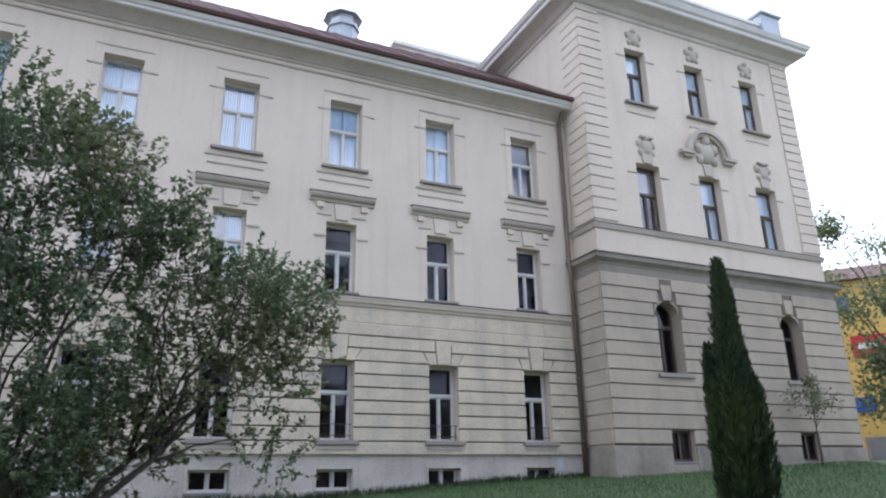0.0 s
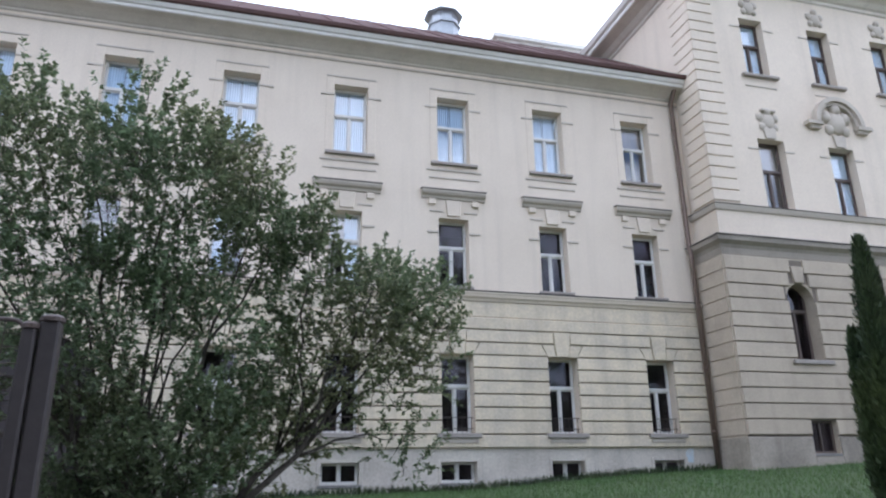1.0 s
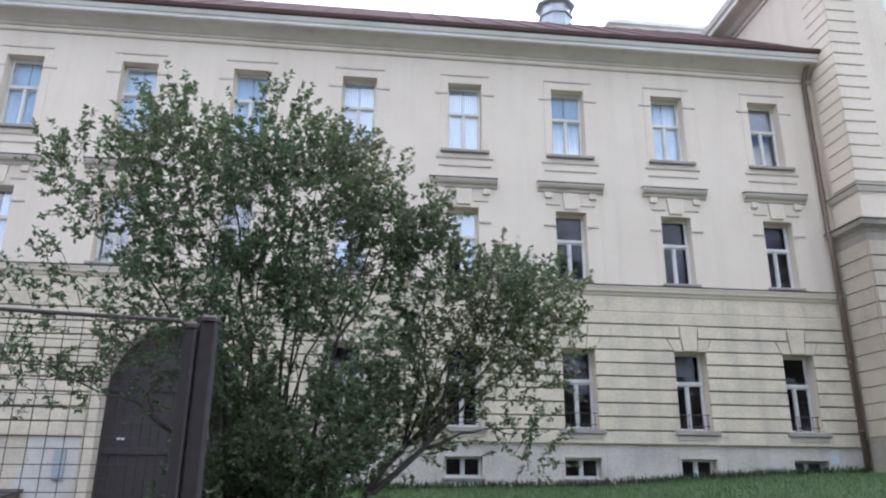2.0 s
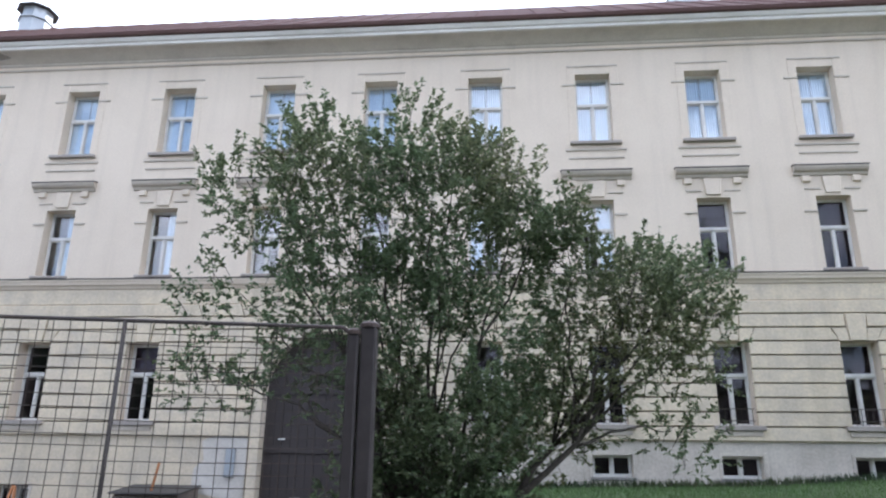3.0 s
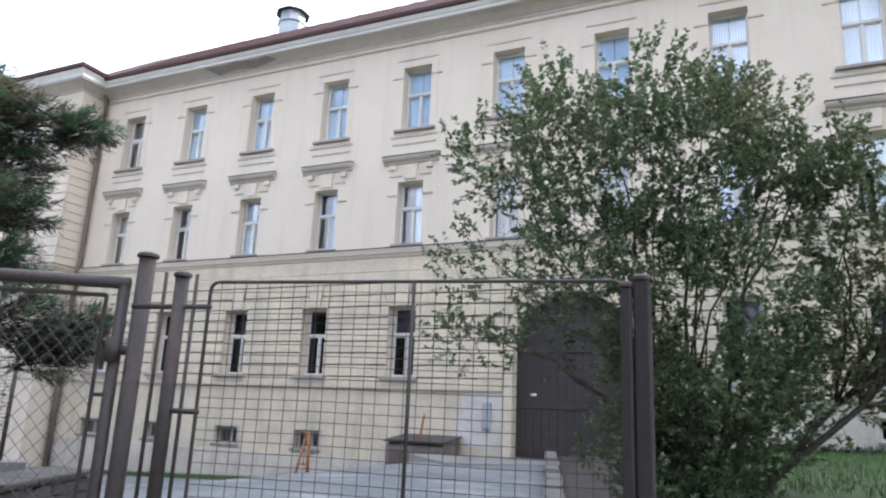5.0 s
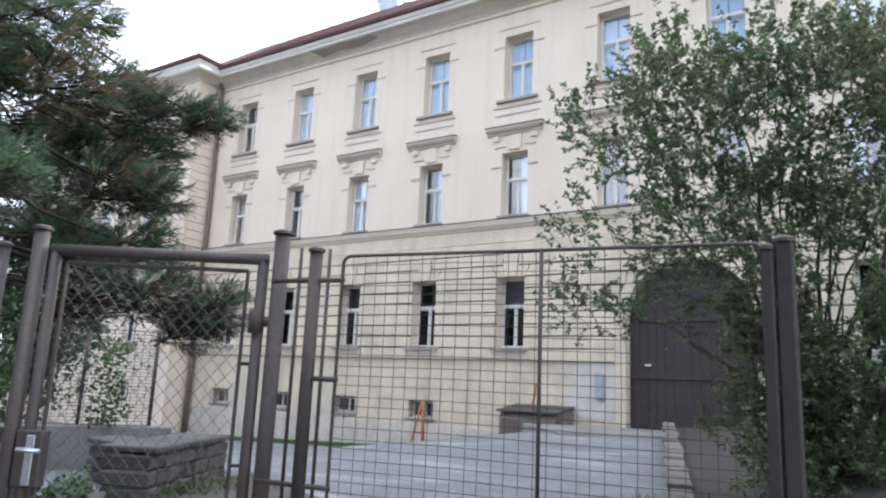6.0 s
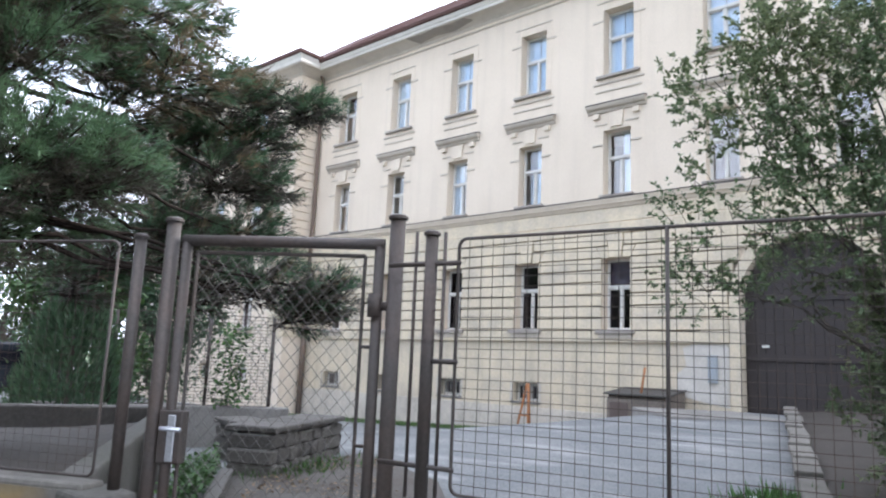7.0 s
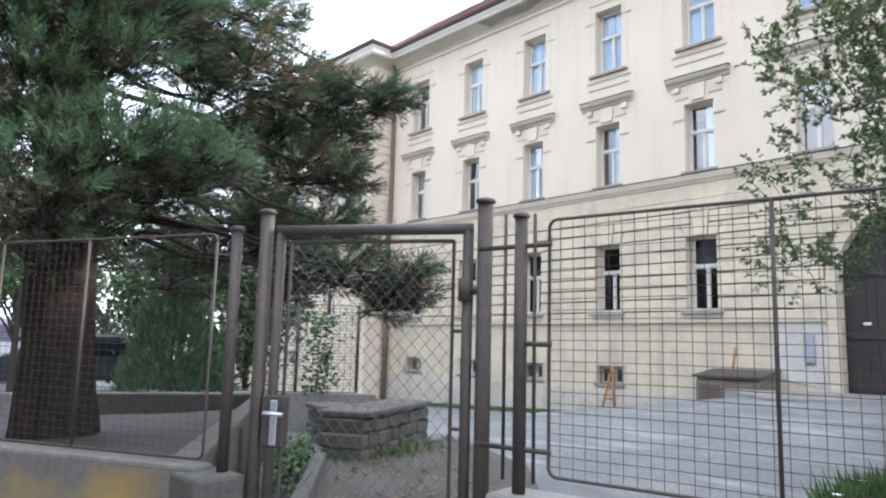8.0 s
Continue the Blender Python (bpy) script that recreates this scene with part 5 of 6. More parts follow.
# ---- yard things ----
bm = bmesh.new()
profile_x(bm, 10.45, 12.15, [(0.0, 0.1), (-1.25, 0.1), (-1.25, 0.80), (-1.15, 0.95), (0.0, 1.12)])
bevelled(bm, 0.02, 2)
HATCH = material("brown_weathered_render", (0.20, 0.165, 0.135), tint=(0.10, 0.085, 0.07), scale=3, fine=20, var=0.2, bump=0.5, streak=0.3, amount=0.9)
hatch = solid("coal_hatch", bm, HATCH, "low weathered concrete cellar hatch against the wall", "hatch")
bm = bmesh.new()
box(bm, 10.55, 11.1, -1.29, -1.252, 0.2, 0.78)
bevelled(bm, 0.01)
part("hatch_door", bm, BROWN_FRAME, hatch, "dark wooden hatch door")
bm = bmesh.new()
box(bm, 10.38, 12.22, -1.33, -0.03, 1.125, 1.17)
bmesh.ops.rotate(bm, verts=bm.verts, cent=(11.3, -0.03, 1.12), matrix=Matrix.Rotation(radians(7.5), 3, "X"))
bevelled(bm, 0.01)
part("lid", bm, DARK_TIN, hatch, "dark sheet lid")
OCHRE = material("orange_timber", (0.36, 0.15, 0.06), tint=(0.25, 0.12, 0.06), scale=8, fine=40, var=0.15)
trestle = thing("wooden_trestle", "orange timber trestle leaning near the basement windows", "trestle")
zt = yard_z(7.4, -0.8)
for a_, b_ in (((7.2, -0.9, zt), (7.35, -0.55, zt + 1.5)), ((7.65, -0.9, zt), (7.40, -0.55, zt + 1.5)), ((7.28, -0.25, zt), (7.37, -0.5, zt + 1.45)), ((7.22, -0.78, zt + 0.55), (7.55, -0.78, zt + 0.55))):
    rod("timber", a_, b_, 0.035, OCHRE, trestle, 4)
pole = thing("timber_pole", "orange timber pole leaning on the hatch", "pole")
rod("shaft", (11.34, -1.0, 1.02), (11.34, -0.75, 1.72), 0.035, OCHRE, pole, 6)
WHITEWASH = material("fresh_white_plaster", (0.58, 0.54, 0.475), tint=(0.44, 0.40, 0.34), scale=2.5, fine=20, var=0.08, bump=0.4, amount=0.9)
bm = bmesh.new()
prism(bm, [(11.9, 1.0), (13.35, 0.75), (13.36, 2.9), (12.9, 3.15), (12.6, 2.78), (12.45, 2.45), (12.1, 2.3), (12.2, 1.8), (11.95, 1.6)], -0.012, 0.0)
part("plaster_patch", bm, WHITEWASH, west_plinth, "patch of bare whitish repair plaster")
METER = material("blue_grey_box_paint", (0.30, 0.33, 0.35), tint=(0.36, 0.35, 0.32), rough=0.6, scale=5, fine=30, amount=0.7)
bm = bmesh.new()
box(bm, 12.80, 13.06, -0.09, -0.013, 1.38, 2.12)
bevelled(bm, 0.012)
meter = solid("meter_box", bm, METER, "pale blue-grey sheet metal meter box on the wall", "meter box")
bm = bmesh.new()
box(bm, 12.83, 13.03, -0.10, -0.0905, 1.42, 2.08)
bevelled(bm, 0.004)
part("box_door", bm, METER, meter)
PALE_PAINT = material("pale_blue_overpaint", (0.50, 0.58, 0.62), tint=(0.58, 0.55, 0.48), scale=6, fine=25, amount=0.8)
bm = bmesh.new()
prism(bm, [(33.05, 2.0), (33.3, 1.98), (33.34, 2.36), (33.22, 2.39), (33.08, 2.3)], -0.006, 0.003)
part("overpainted_patch", bm, PALE_PAINT, plinth_wall, "small patch of pale blue overpaint")


# ---- plants ----
def leaf_mesh(name, spots, ways, ups, lengths, widths, mat, fold=0.18):
    """Folded pointed leaves: spots (n, 3), each with its way, its face and its size."""
    spots, ways, ups = (np.asarray(v, float) for v in (spots, ways, ups))
    ways = ways / np.linalg.norm(ways, axis=1, keepdims=True)
    side = np.cross(ways, ups)
    side /= np.linalg.norm(side, axis=1, keepdims=True) + 1e-9
    up = np.cross(side, ways)
    ln, wd = np.asarray(lengths)[:, None], np.asarray(widths)[:, None]
    mid = spots + ways * ln * 0.45
    v = np.stack([spots, mid + side * wd + up * wd * fold * 2, spots + ways * ln, mid - side * wd + up * wd * fold * 2], 1).reshape(-1, 3)
    k = np.arange(len(spots))[:, None] * 4
    tri = np.concatenate([k + [0, 1, 2], k + [0, 2, 3]], 1).reshape(-1, 3)
    me = bpy.data.meshes.new(name)
    me.from_pydata(v.tolist(), [], tri.tolist())
    me.materials.append(mat)
    return me


def join_tubes(lines, sides=4):
    bm = bmesh.new()
    for pts_, radii in lines:
        tube(bm, pts_, radii, sides)
    return bm


def bent(a_, b_, r, n=5, wobble=0.08, sag=0.0):
    a_, b_ = Vector(a_), Vector(b_)
    out = []
    for i in range(n + 1):
        t = i / n
        p = a_.lerp(b_, t)
        k = wobble * math.sin(math.pi * t)
        out.append(p + Vector((r.uniform(-k, k), r.uniform(-k, k), r.uniform(-k, k) + sag * math.sin(math.pi * t))))
    return out


def shrub_tree():
    """The many-stemmed shrub beside the drive. Lobes: along the street, height over its foot, radius, density."""
    r = random.Random(11)
    base = Vector((19.5, -12.0, lawn_z(19.5, -12.0)))
    ax, ay = Vector((0.984, 0.18, 0)), Vector((-0.18, 0.984, 0))
    lobes = [(-1.95, 3.45, 0.42, 1.0), (-1.45, 3.05, 0.6, 1.1), (-1.25, 3.8, 0.45, 1.2), (-0.75, 3.85, 0.45, 1.2), (-0.25, 3.85, 0.46, 1.1), (0.2, 3.9, 0.45, 1.0), (0.62, 3.85, 0.45, 0.9),
             (0.95, 3.4, 0.5, 0.9), (1.28, 3.3, 0.42, 0.9), (0.0, 3.3, 0.8, 0.9), (-0.75, 2.75, 0.8, 0.9), (0.65, 2.6, 0.8, 0.9), (1.5, 2.5, 0.5, 0.7), (2.15, 2.55, 0.42, 0.9),
             (2.55, 2.35, 0.38, 0.8), (2.75, 1.95, 0.42, 0.8), (2.2, 1.8, 0.5, 0.9), (1.6, 1.75, 0.6, 0.9), (0.1, 1.8, 0.85, 1.0), (-0.9, 1.95, 0.7, 0.7), (-1.85, 2.15, 0.5, 0.5), (-2.1, 1.55, 0.28, 0.5),
             (-1.4, 1.5, 0.4, 0.5), (0.3, 0.9, 0.6, 1.8), (-0.35, 0.9, 0.55, 1.7), (0.0, 0.35, 0.6, 1.9), (0.75, 0.75, 0.45, 0.9), (2.5, 1.05, 0.38, 0.4), (1.2, 1.2, 0.5, 1.1), (-0.45, 0.3, 0.5, 1.8), (-0.2, 2.4, 0.6, 0.9),
             (1.45, 3.0, 0.36, 0.9), (2.45, 2.9, 0.3, 0.9), (2.8, 2.7, 0.26, 0.8), (-0.45, 1.3, 0.45, 1.3), (0.6, 1.6, 0.5, 1.2)]
    tree = thing("shrub_tree", "large many-stemmed green shrub on the lawn edge", "tree", at=None)
    stems, twigs = [], []
    spots, ways, ups, ln, wd = [], [], [], [], []
    for dx, dz, rad, dens in lobes:
        dy = r.uniform(-0.45, 0.45)
        tip = base + ax * dx + ay * dy + Vector((0, 0, dz + rad * 0.3))
        foot = base + ax * r.uniform(-0.35, 0.35) + ay * r.uniform(-0.3, 0.3) + Vector((0, 0, -0.05))
        knee = foot.lerp(tip, 0.45) + Vector((0, 0, 0.25))
        rad0 = r.uniform(0.014, 0.03)
        if dx > 1.4:                                  # these fork from two long limbs that lean out
            fork = base + ax * (1.25 + 0.16 * (len(stems) % 2)) + ay * (0.1 - 0.2 * (len(stems) % 2)) + Vector((0, 0, 0.95))
            if dx in (2.15, 2.2):
                foot, knee, rad0 = base + ax * (0.42 if dx == 2.2 else 0.3) + Vector((0, 0, -0.05)), fork, 0.042
            else:
                foot, rad0 = fork, 0.018
                knee = foot.lerp(tip, 0.5) + Vector((0, 0, 0.06))
        pts_ = bent(foot, knee, r, 4, 0.05) + bent(knee, tip, r, 5, 0.08)[1:]
        stems.append((pts_, [max(0.004, rad0 * (1 - 0.85 * i / (len(pts_) - 1))) for i in range(len(pts_))]))
        centre = base + ax * dx + ay * dy + Vector((0, 0, dz))
        for _ in range(int(205 * rad * rad * dens / 0.36) + 32):
            # a twig somewhere in the lobe, pointing outwards and up
            while True:
                o = Vector((r.uniform(-1, 1), r.uniform(-1, 1), r.uniform(-1, 1)))
                if 0.15 < o.length < 1:
                    break
            if noise.noise((centre + o * rad) * 2.0) < -0.16:
                continue
            start = centre + o * rad * Vector((1, 1.15, 1)).length / 1.75
            way = (o * 0.9 + Vector((0, 0, 0.75)) + Vector((r.uniform(-1, 1), r.uniform(-1, 1), r.uniform(-1, 1))) * 0.5).normalized()
            length = r.uniform(0.16, 0.36)
            end = start + way * length + Vector((0, 0, -0.05))
            if r.random() < 0.25:
                twigs.append(([start - way * 0.15, start, end], [0.004, 0.003, 0.0015]))
            for k in range(r.randint(16, 24)):
                t = 1 - 0.95 * r.random() ** 1.2
                p = start.lerp(end, t)
                w_ = (way * 0.5 + Vector((r.gauss(0, 1), r.gauss(0, 1), r.gauss(0, 0.6) - 0.15)) * 0.8).normalized()
                spots.append(p)
                ways.append(w_)
                ups.append((r.gauss(0, 0.5), r.gauss(0, 0.5), 1.0))
                s = r.uniform(0.7, 1.2)
                ln.append(0.057 * s)
                wd.append(0.0155 * s)
    for pts_, radii in stems:
        bm = bmesh.new()
        tube(bm, pts_, radii, 7)
        part("stem", bm, BARK, tree, smooth=True)
    tagged(part("fine_branching", join_tubes(twigs, 3), BARK, tree), kind="stuff")
    tagged(part("crown", leaf_mesh("crown", spots, ways, ups, ln, wd, LEAF), None, tree, "small pointed green leaves"), kind="stuff")


shrub_tree()


def pine_tree():
    r = random.Random(21)
    tree = thing("pine_tree", "old dark pine with drooping needle branches in a raised bed", "tree")
    foot = Vector((13.72, -17.55, 0.66))
    pts_ = [foot + Vector(p) for p in ((0, 0, 0), (0, -0.03, 0.6), (-0.03, -0.1, 2.0), (-0.05, -0.12, 4.0), (0.05, -0.1, 6.5), (0.1, 0, 9.5))]
    bm = bmesh.new()
    tube(bm, pts_, [0.335, 0.275, 0.245, 0.22, 0.16, 0.05], 18)
    bmesh.ops.subdivide_edges(bm, edges=bm.edges[:], cuts=4, use_grid_fill=True)
    for v in bm.verts:
        q = noise.noise((v.co.x * 9, v.co.y * 9, v.co.z * 2.2))
        v.co += Vector((v.co.x - foot.x, v.co.y - foot.y, 0)).normalized() * q * 0.035
    part("trunk", bm, PINE_BARK, tree, smooth=True)
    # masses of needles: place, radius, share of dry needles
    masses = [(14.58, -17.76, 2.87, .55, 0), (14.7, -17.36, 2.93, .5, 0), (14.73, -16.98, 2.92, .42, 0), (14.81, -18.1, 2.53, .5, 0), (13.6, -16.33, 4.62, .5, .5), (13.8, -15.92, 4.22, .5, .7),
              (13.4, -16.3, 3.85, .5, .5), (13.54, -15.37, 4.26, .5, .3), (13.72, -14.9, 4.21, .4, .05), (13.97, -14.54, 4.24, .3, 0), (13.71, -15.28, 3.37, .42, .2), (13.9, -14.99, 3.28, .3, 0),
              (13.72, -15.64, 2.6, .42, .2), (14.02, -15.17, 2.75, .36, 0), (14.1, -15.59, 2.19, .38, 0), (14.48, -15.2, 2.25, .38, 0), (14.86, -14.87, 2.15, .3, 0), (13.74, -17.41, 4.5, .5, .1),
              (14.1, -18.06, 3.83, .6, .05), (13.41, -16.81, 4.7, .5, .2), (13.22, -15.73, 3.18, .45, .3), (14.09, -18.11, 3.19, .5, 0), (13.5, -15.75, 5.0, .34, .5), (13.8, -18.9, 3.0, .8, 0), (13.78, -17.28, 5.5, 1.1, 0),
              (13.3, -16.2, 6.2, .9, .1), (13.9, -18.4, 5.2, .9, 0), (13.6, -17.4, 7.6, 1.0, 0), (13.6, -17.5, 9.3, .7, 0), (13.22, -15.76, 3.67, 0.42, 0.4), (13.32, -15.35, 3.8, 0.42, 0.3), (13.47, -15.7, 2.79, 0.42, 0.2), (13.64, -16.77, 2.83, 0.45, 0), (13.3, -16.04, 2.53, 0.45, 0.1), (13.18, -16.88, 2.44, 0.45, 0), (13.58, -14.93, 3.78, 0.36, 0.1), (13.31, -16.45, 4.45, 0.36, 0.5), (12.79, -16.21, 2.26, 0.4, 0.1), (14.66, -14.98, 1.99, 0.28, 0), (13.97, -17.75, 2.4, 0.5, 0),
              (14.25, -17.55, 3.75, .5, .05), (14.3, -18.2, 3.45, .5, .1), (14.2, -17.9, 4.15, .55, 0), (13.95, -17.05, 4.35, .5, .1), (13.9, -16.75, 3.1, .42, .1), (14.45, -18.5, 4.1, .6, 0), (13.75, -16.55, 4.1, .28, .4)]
    green, dry, dead, lines = [], [], [], []
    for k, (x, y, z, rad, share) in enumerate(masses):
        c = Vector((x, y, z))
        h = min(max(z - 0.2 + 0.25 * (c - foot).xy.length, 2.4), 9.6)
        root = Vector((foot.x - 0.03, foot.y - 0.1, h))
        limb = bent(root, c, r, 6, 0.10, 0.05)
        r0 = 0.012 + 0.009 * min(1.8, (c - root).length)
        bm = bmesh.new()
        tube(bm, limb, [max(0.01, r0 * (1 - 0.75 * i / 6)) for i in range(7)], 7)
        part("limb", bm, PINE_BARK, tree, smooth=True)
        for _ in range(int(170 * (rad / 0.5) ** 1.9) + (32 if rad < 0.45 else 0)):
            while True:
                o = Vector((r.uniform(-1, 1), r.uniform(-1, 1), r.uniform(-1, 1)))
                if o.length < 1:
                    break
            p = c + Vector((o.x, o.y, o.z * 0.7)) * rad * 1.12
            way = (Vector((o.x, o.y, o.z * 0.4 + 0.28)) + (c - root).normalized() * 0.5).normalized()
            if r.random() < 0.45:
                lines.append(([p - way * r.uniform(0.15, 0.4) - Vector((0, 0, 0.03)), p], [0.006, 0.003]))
            # inner, lower and some right-hand tufts turn dark: dead twigs plus painted shade
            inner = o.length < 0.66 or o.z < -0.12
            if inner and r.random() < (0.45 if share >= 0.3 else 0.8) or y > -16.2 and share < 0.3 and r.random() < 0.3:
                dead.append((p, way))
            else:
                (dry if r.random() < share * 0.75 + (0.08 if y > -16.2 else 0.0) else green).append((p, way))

    def needles(tufts, each):
        spots, ways, ups = [], [], []
        for p, way in tufts:
            for _ in range(each):
                t = r.uniform(-0.13, 0.07)
                side = Vector((r.gauss(0, 1), r.gauss(0, 1), r.gauss(0, 1)))
                side = (side - way * side.dot(way)).normalized()
                d = (way * r.uniform(0.55, 1.1) + side * r.uniform(0.35, 0.8)).normalized()
                spots.append(p + way * t)
                ways.append(d)
                ups.append((r.gauss(0, 1), r.gauss(0, 1), r.gauss(0, 1)))
        n = len(spots)
        return spots, ways, ups, np.random.RandomState(4).uniform(0.08, 0.14, n), np.full(n, 0.0042)

    tagged(part("needles", leaf_mesh("needles", *needles(green, 34), NEEDLE), None, tree, "dense dark green needle tufts"), kind="stuff")
    tagged(part("inner_growth", leaf_mesh("inner_growth", *needles(dead, 20), DEAD_SHADE_NEEDLE), None, tree, "dead brown inner twigs, coloured dark for the crown's inner shade"), kind="stuff")
    tagged(part("dry_needles", leaf_mesh("dry_needles", *needles(dry, 28), DRY_NEEDLE), None, tree, "dry brown needle tufts"), kind="stuff")
    tagged(part("fine_branching", join_tubes(lines, 3), PINE_BARK, tree), kind="stuff")


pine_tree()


def thuja(name, x, y, z, height, rad, n, label, seed, mat=None, spires=((0, 0, 1.0, 1.0),), point=3.0):
    """A column of upright scale-leaved sprays; spires: offset, height and width shares."""
    r = random.Random(seed)
    ob = thing(name, label, "tree")
    bm = bmesh.new()
    tube(bm, [(x, y, z - 0.1), (x, y, z + height * 0.85)], [0.06, 0.01], 7)
    part("trunk", bm, BARK, ob)
    spots, ways, ups, ln, wd = [], [], [], [], []
    for ox, oy, hs, ws in spires:
        for _ in range(int(n * hs * ws)):
            t = r.random() ** 0.8
            q = r.uniform(0, math.tau)
            prof = (0.6 + 0.4 * min(1.0, t / 0.35)) * (1 - t ** point) ** 0.8
            lump = 1 + 0.42 * noise.noise((math.cos(q) * 2.2 + ox * 7, math.sin(q) * 2.2 + oy * 7, t * height * 1.3))
            d = rad * ws * prof * lump * r.uniform(0.72, 1.06)
            spots.append((x + ox + d * math.cos(q), y + oy + d * math.sin(q), z + t * height * hs))
            ways.append((0.5 * math.cos(q) + r.gauss(0, 0.2), 0.5 * math.sin(q) + r.gauss(0, 0.2), 0.9))
            ups.append((math.cos(q) + r.gauss(0, 0.5), math.sin(q) + r.gauss(0, 0.5), r.gauss(0, 0.3)))
            s = r.uniform(0.6, 1.3)
            ln.append(0.15 * s)
            wd.append(0.022 * s)
    tagged(part("crown", leaf_mesh("crown", spots, ways, ups, ln, wd, mat or THUJA), None, ob, "dense upright scale-leaved sprays"), kind="stuff")


thuja("columnar_cypress", 30.79, -9.70, lawn_z(30.8, -9.7), 4.4, 0.55, 12000, "dense dark green columnar cypress on the lawn", 3,
      spires=tuple((0.69 * u_ + 0.7 * v_, -0.72 * u_ + 0.69 * v_, h_, w_) for u_, v_, h_, w_ in
                   ((-0.22, 0.0, 1.0, 0.48), (-0.58, 0.1, 0.64, 0.28), (-0.25, -0.2, 0.78, 0.42), (-0.06, 0.1, 0.66, 0.4), (0.08, -0.05, 0.5, 0.36), (-0.28, -0.3, 0.56, 0.46), (-0.5, -0.15, 0.5, 0.36))))
thuja("cypress_shrub", 9.3, -14.9, 0.0, 2.7, 0.95, 5000, "dense dark green conifer shrub behind the fence", 7, NEEDLE, point=1.2)


def broadleaf(name, x, y, z, height, spread, leaves, label, seed, size=0.12, trunk=0.12, mat=None, clumps=16, low=0.35):
    r = random.Random(seed)
    ob = thing(name, label, "tree")
    foot = Vector((x, y, z))
    spots, ways, ups = [], [], []
    top = foot + Vector((0, 0, height * 0.6))
    bm = bmesh.new()
    tube(bm, [foot - Vector((0, 0, 0.3)), foot + Vector((0.02, 0, height * 0.3)), top], [trunk, trunk * 0.8, trunk * 0.4], 9)
    part("trunk", bm, BARK, ob, smooth=True)
    for _ in range(clumps):
        q, t = r.uniform(0, math.tau), r.uniform(low, 0.95)
        d = spread * math.sqrt(max(0.05, 1 - ((t - 0.58) / 0.46) ** 2)) * r.uniform(0.3, 1.0)
        c = foot + Vector((d * math.cos(q), d * math.sin(q), t * height))
        bm = bmesh.new()
        tube(bm, bent(foot + Vector((0, 0, height * min(0.6, t * 0.6))), c, r, 4, 0.1 * spread / 3), [trunk * 0.4, trunk * 0.3, trunk * 0.22, trunk * 0.14, trunk * 0.06], 5)
        part("limb", bm, BARK, ob)
        rad = spread * r.uniform(0.25, 0.42)
        for _ in range(leaves // clumps):
            o = Vector((r.gauss(0, 0.5), r.gauss(0, 0.5), r.gauss(0, 0.42)))
            spots.append(c + o * rad)
            ways.append((r.gauss(0, 1), r.gauss(0, 1), r.gauss(-0.2, 0.7)))
            ups.append((r.gauss(0, 0.6), r.gauss(0, 0.6), 1))
    n = len(spots)
    rs = np.random.RandomState(seed)
    s = rs.uniform(0.7, 1.3, n)
    tagged(part("crown", leaf_mesh("crown", spots, ways, ups, size * s, size * 0.32 * s, mat or LEAF), None, ob, "loose green leaves"), kind="stuff")


broadleaf("young_tree", 41.4, -2.6, lawn_z(41.4, -2.6), 3.1, 0.9, 900, "thin young tree in front of the tower", 5, 0.10, 0.03, clumps=8, low=0.6)
broadleaf("street_tree", 52.2, 1.0, 1.2, 12.8, 3.0, 9000, "leafy green street tree beside the tower", 6, 0.2, 0.18, clumps=22, low=0.2)
for i, (x, y, h, s) in enumerate(((-2, -27, 11, 3.5), (-6, -20, 9, 3.0), (3, -31, 12, 4.0), (-12, -14, 8, 3.0), (-16, -8, 7, 2.6))):
    broadleaf("street_tree", x, y, -0.8, h, s, 5200, "green street tree beyond the fence", 30 + i, 0.2, 0.2, clumps=18, low=0.22)
for i, (x, y, h, s) in enumerate(((7.4, -14.2, 3.6, 1.1), (4.6, -12.4, 5.4, 1.6), (4.5, -11.2, 5.5, 1.7), (4.0, -15.9, 5.6, 1.2), (-1.5, -11.4, 7.5, 2.2))):
    broadleaf("bush", x, y, -0.4, h, s, 6500, "dense dark green bush beyond the fence", 80 + i, 0.13, 0.08, NEEDLE if i % 3 else IVY, clumps=26, low=0.5 if i == 3 else 0.05)
for i in range(11):                                           # the trees across the street, mirrored in the panes
    x = -22 + i * 8.0 + 1.5 * math.sin(i * 2.3)
    broadleaf("street_tree", x, -34 + 1.5 * math.sin(i * 1.7), 0.1, (13.0 if x < 22 else 20.5) + 1.5 * math.sin(i * 3.1), 4.8, 5200, "tall green tree across the street", 50 + i, 0.5, 0.3, clumps=24, low=0.12)


def blades(name, area, n, height, label, seed, zf, mat=None):
    """Upright grass blades scattered over area(r) -> x, y."""
    r = random.Random(seed)
    spots, ways, ups = [], [], []
    for _ in range(n):
        x, y = area(r)
        spots.append((x, y, zf(x, y) - 0.01))
        ways.append((r.gauss(0, 0.35), r.gauss(0, 0.35), 1))
        ups.append((r.gauss(0, 1), r.gauss(0, 1), 0))
    rs = np.random.RandomState(seed)
    tagged(new(name, leaf_mesh(name, spots, ways, ups, height * rs.uniform(0.5, 1.3, n), np.full(n, height * 0.07), mat or GRASS)), label, "grass", kind="stuff")


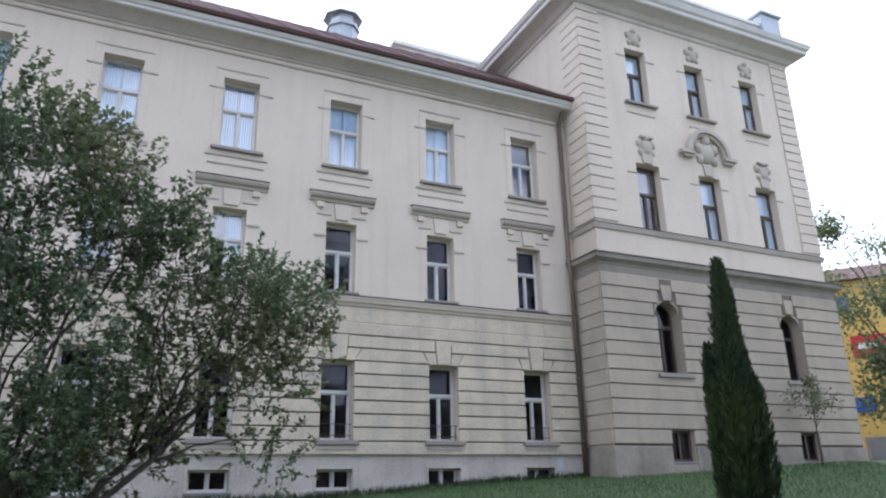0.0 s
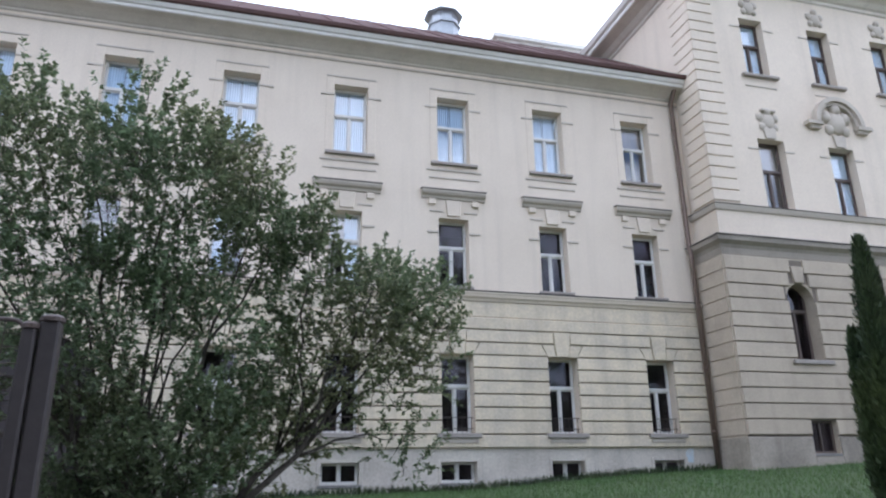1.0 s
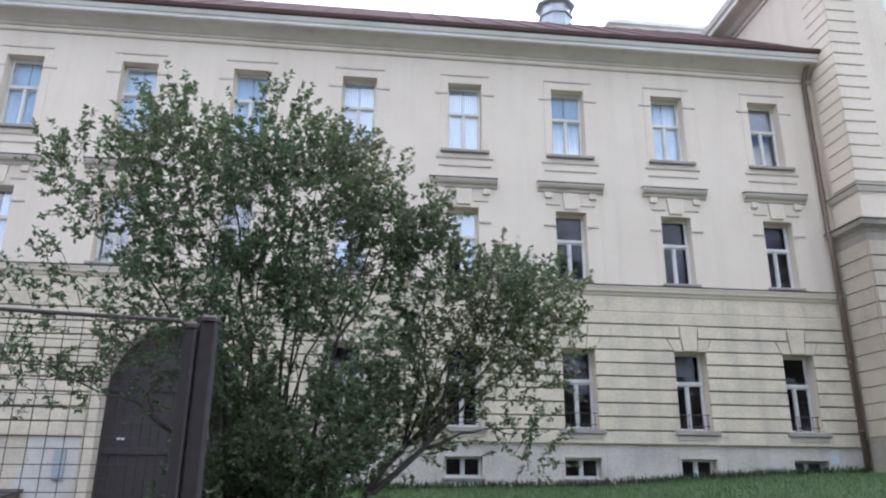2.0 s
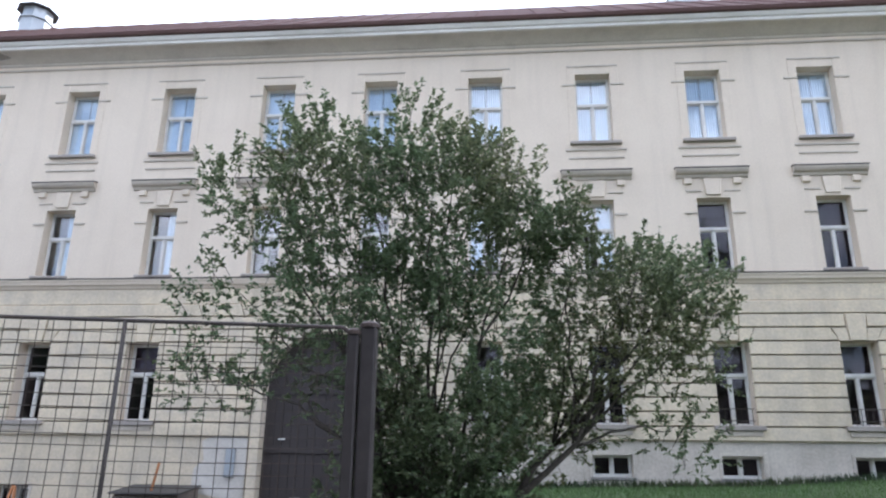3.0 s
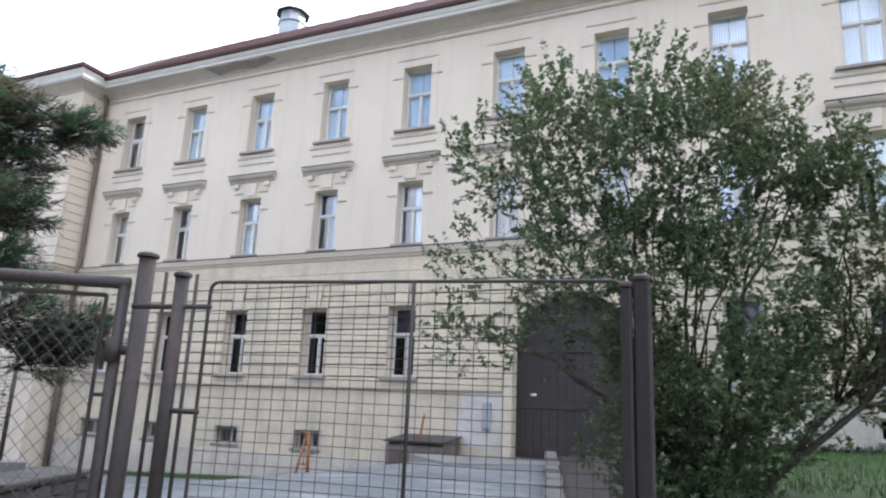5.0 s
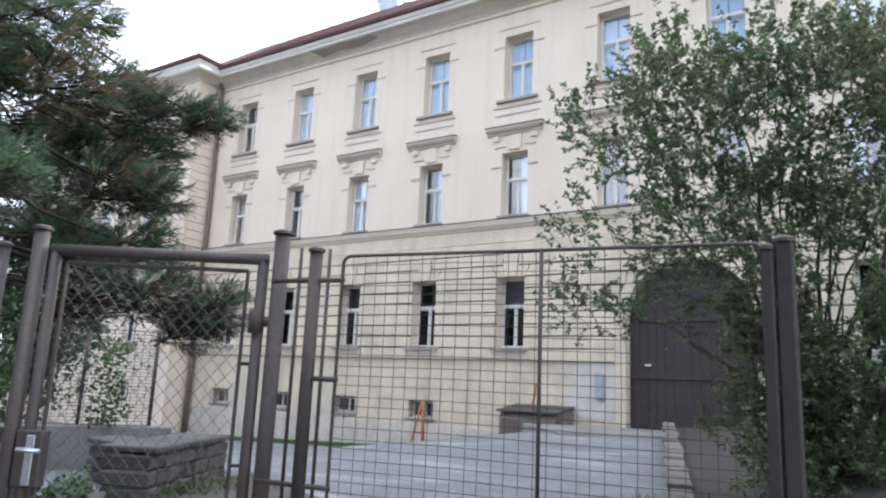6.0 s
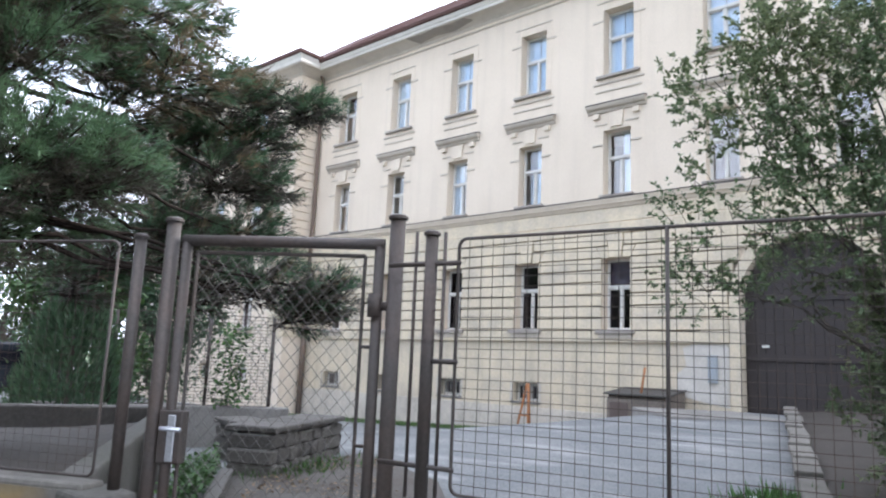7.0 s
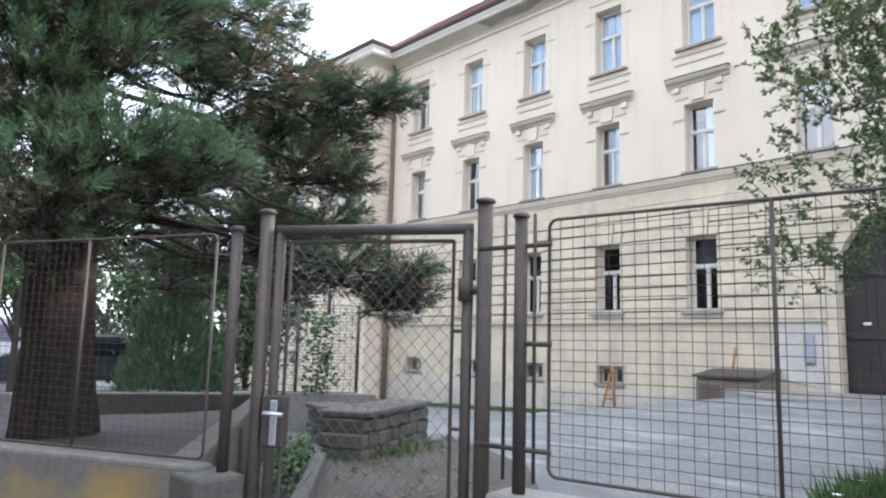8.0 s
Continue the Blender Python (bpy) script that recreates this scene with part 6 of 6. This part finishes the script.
blades("grass", lambda r: (r.uniform(19, 44), -0.1 - 11 * r.random() ** 1.3), 45000, 0.11, "short green lawn grass", 1, lawn_z)
blades("grass", lambda r: (r.uniform(-4, 6.5), -r.uniform(0.1, 1.2)), 9000, 0.12, "green grass along the foot of the wall", 2, yard_z)
blades("weeds", lambda r: (r.uniform(20, 34), -0.12 - abs(r.gauss(0, 0.12))), 2600, 0.24, "rough weeds along the foot of the facade", 4, lawn_z, THUJA)
blades("weeds", lambda r: (18.24 + r.gauss(0, 0.15), -13.05 + r.gauss(0, 0.32)), 2000, 0.40, "green weeds at the foot of the drive wall", 3, yard_z, IVY)
r_ = random.Random(8)
spots = [(r_.gauss(13.55, 0.45), 0, 0) for _ in range(1400)]
spots = [(x, -15.75 + (14.06 - x) * 0.75 + r_.uniform(0.0, 0.35) - 0.12, 0.30 + r_.random() ** 2 * 0.22) for x, _, _ in spots]
n = len(spots)
ivy = tagged(new("ground_cover", leaf_mesh("ground_cover", spots, [(r_.gauss(0, 1), r_.gauss(0, 1), 0.4) for _ in spots], [(r_.gauss(0, 0.3), r_.gauss(0, 0.3), 1) for _ in spots], [0.07] * n, [0.022] * n, IVY)), "low green ground cover along the footpath", "plants", kind="stuff")
r_ = random.Random(9)
spots = [(10.35 + r_.gauss(0, 0.16), -12.95 + r_.gauss(0, 0.16), 0.8 + r_.random() * 1.25) for _ in range(420)]
n = len(spots)
tagged(new("climbing_plant", leaf_mesh("climbing_plant", spots, [(r_.gauss(0, 1), r_.gauss(0, 1), -0.3) for _ in spots], [(r_.gauss(0, 1), r_.gauss(0, 1), 0.6) for _ in spots], [0.09] * n, [0.03] * n, IVY)), "green climbing plant on the dark mesh fence", "plants", kind="stuff")
LITTER = leaf_material("fallen_leaves", (0.16, 0.10, 0.05), (0.10, 0.075, 0.045), 0.1)
r_ = random.Random(12)
spots = []
while len(spots) < 900:
    x, y = r_.uniform(12.6, 17.4), r_.uniform(-17.2, -12.4)
    if x < 17.0 and abs((y + 15.2) + (x - 15.2)) < 1.1 and noise.noise((x * 1.5, y * 1.5, 3)) > -0.15:
        spots.append((x, y, yard_z(x, y) + 0.05))
n = len(spots)
tagged(new("leaf_litter", leaf_mesh("leaf_litter", spots, [(r_.gauss(0, 1), r_.gauss(0, 1), r_.gauss(0, 0.15)) for _ in spots], [(r_.gauss(0, 0.3), r_.gauss(0, 0.3), 1) for _ in spots], [0.055] * n, [0.02] * n, LITTER)), "brown fallen leaves on the dirt footpath", "leaves", kind="stuff")
blades("weeds", lambda r: (12.9 + r.gauss(0, 0.28) , -13.6 + r.gauss(0, 0.5)), 500, 0.12, "green weeds at the foot of the stone wall", 14, lambda x, y: yard_z(x, y) + 0.02, IVY)
FLOWER = material("white_petals", (0.8, 0.8, 0.76), rough=0.6, scale=5, var=0.05, bump=0.0)
for i in range(7):
    fx, fy = 18.22 + r_.gauss(0, 0.1), -13.0 + r_.gauss(0, 0.3)
    fl = thing("flower", "small white flower above the weeds", "flower", "white flowers")
    fz = yard_z(fx, fy) + r_.uniform(0.32, 0.4)
    rod("stalk", (fx, fy, fz - 0.4), (fx, fy, fz), 0.003, IVY, fl, 4)
    q = [(math.cos(k), math.sin(k), 0.3) for k in range(7)]
    part("petals", leaf_mesh("petals", [(fx, fy, fz)] * 7, q, [(0, 0, 1)] * 7, [0.045] * 7, [0.014] * 7, FLOWER), None, fl)

# ---- distance ----
OCHRE_WALL = material("ochre_house_plaster", (0.66, 0.44, 0.12), tint=(0.56, 0.38, 0.12), scale=0.8, fine=8, var=0.05)
RED_SIGN = material("red_sign_paint", (0.55, 0.03, 0.03), rough=0.4, var=0.03, bump=0)
BLUE_SIGN = material("blue_sign_paint", (0.03, 0.10, 0.42), rough=0.4, var=0.03, bump=0)
house = thing("ochre_shop_house", "ochre yellow house with red and blue shop signs", "building", at=Matrix.Translation((59.0, 6.0, 0)) @ Matrix.Rotation(radians(-52), 4, "Z"))
bm = bmesh.new()
box(bm, -9, 9, 0, 8, -1.2, 12.4)
part("wall", bm, OCHRE_WALL, house)
bm = bmesh.new()
profile_x(bm, -9.4, 9.4, [(-0.5, 12.4), (4, 14.2), (8.5, 12.4)])
part("roof", bm, ROOF, house)
for x0, x1, z0, z1, mat, name in ((-1.6, 0.2, 8.0, 9.2, RED_SIGN, "sign_board"), (-2.4, -1.0, 5.0, 5.8, BLUE_SIGN, "sign_board"), (-3.2, -1.4, 10.5, 11.5, BLUE_SIGN, "sign_board")):
    bm = bmesh.new()
    box(bm, x0, x1, -0.12, -0.002, z0, z1)
    board = part(name, bm, mat, house)
    if mat == RED_SIGN:
        bm = bmesh.new()
        box(bm, x0 + 0.3, x1 - 0.3, -0.15, -0.122, (z0 + z1) / 2 - 0.16, (z0 + z1) / 2 + 0.16)
        part("white_bar", bm, FRAME, board, "plain white bar")
low_wall("garden_wall", (49.0, 1.0), (70.0, -12.0), 0.4, 0.5, 3.2, 3.4, CONCRETE, "grey garden wall beside the tower")

CAR_WHITE = material("white_van_paint", (0.75, 0.76, 0.78), rough=0.25, spec=0.5, scale=1, var=0.02, bump=0)
CAR_DARK = material("dark_car_paint", (0.03, 0.035, 0.045), rough=0.25, spec=0.5, scale=1, var=0.02, bump=0)
RUBBER = material("tyre_rubber", (0.02, 0.02, 0.02), rough=0.8, scale=8)


def car(name, label, at, paint, length, roof, side):
    """side: outline of the body (x, z); the glass band lies between roof and belt."""
    ob = thing(name, label, "car", "parked cars", at=at)
    bm = bmesh.new()
    prism(bm, side, -0.85, 0.85)
    bevelled(bm, 0.06, 2)
    part("body", bm, paint, ob, smooth=False)
    for s in (-1, 1):
        bm = bmesh.new()
        box(bm, length * 0.22, length * 0.72, s * 0.853 - 0.006, s * 0.853 + 0.006, roof * 0.62, roof * 0.88)
        part("side_window", bm, DARK_GLASS, ob)
        for x in (length * 0.2, length * 0.8):
            bm = bmesh.new()
            tube(bm, [(x, s * 0.86, 0.31), (x, s * 0.66, 0.31)], 0.31, 18)
            wheel = part("wheel", bm, RUBBER, ob)
            bm = bmesh.new()
            tube(bm, [(x, s * 0.875, 0.31), (x, s * 0.86, 0.31)], 0.19, 14)
            part("rim", bm, TIN, wheel)


car("parked_van", "white van parked beyond the fence", Matrix.Translation((-5.0, -16.2, 0.2)) @ Matrix.Rotation(radians(70), 4, "Z"), CAR_WHITE, 4.6, 1.9, [(0, 0.3), (4.6, 0.3), (4.6, 1.0), (3.7, 1.15), (3.2, 1.9), (0.05, 1.9)])
car("parked_car", "dark car parked beyond the fence", Matrix.Translation((-0.6, -15.2, 0.2)) @ Matrix.Rotation(radians(75), 4, "Z"), CAR_DARK, 4.2, 1.45, [(0, 0.28), (4.2, 0.28), (4.2, 0.8), (3.3, 0.92), (2.7, 1.45), (1.0, 1.45), (0.2, 0.95), (0, 0.9)])

# unseen wall added to block low horizon light and darken low pane reflections
bm = bmesh.new()
box(bm, -120, 120, -47, -46, -1.2, 9.0)
solid("unseen_closing_wall", bm, CONCRETE, "plain grey wall added out of view to block low sky", "wall", kind="structure")
low_wall("lawn_wall", (19.9, -17.05), (60.0, -17.05), 0.2, 0.0, 0.98, 0.98, CONCRETE, "plain low retaining wall of the lawn")
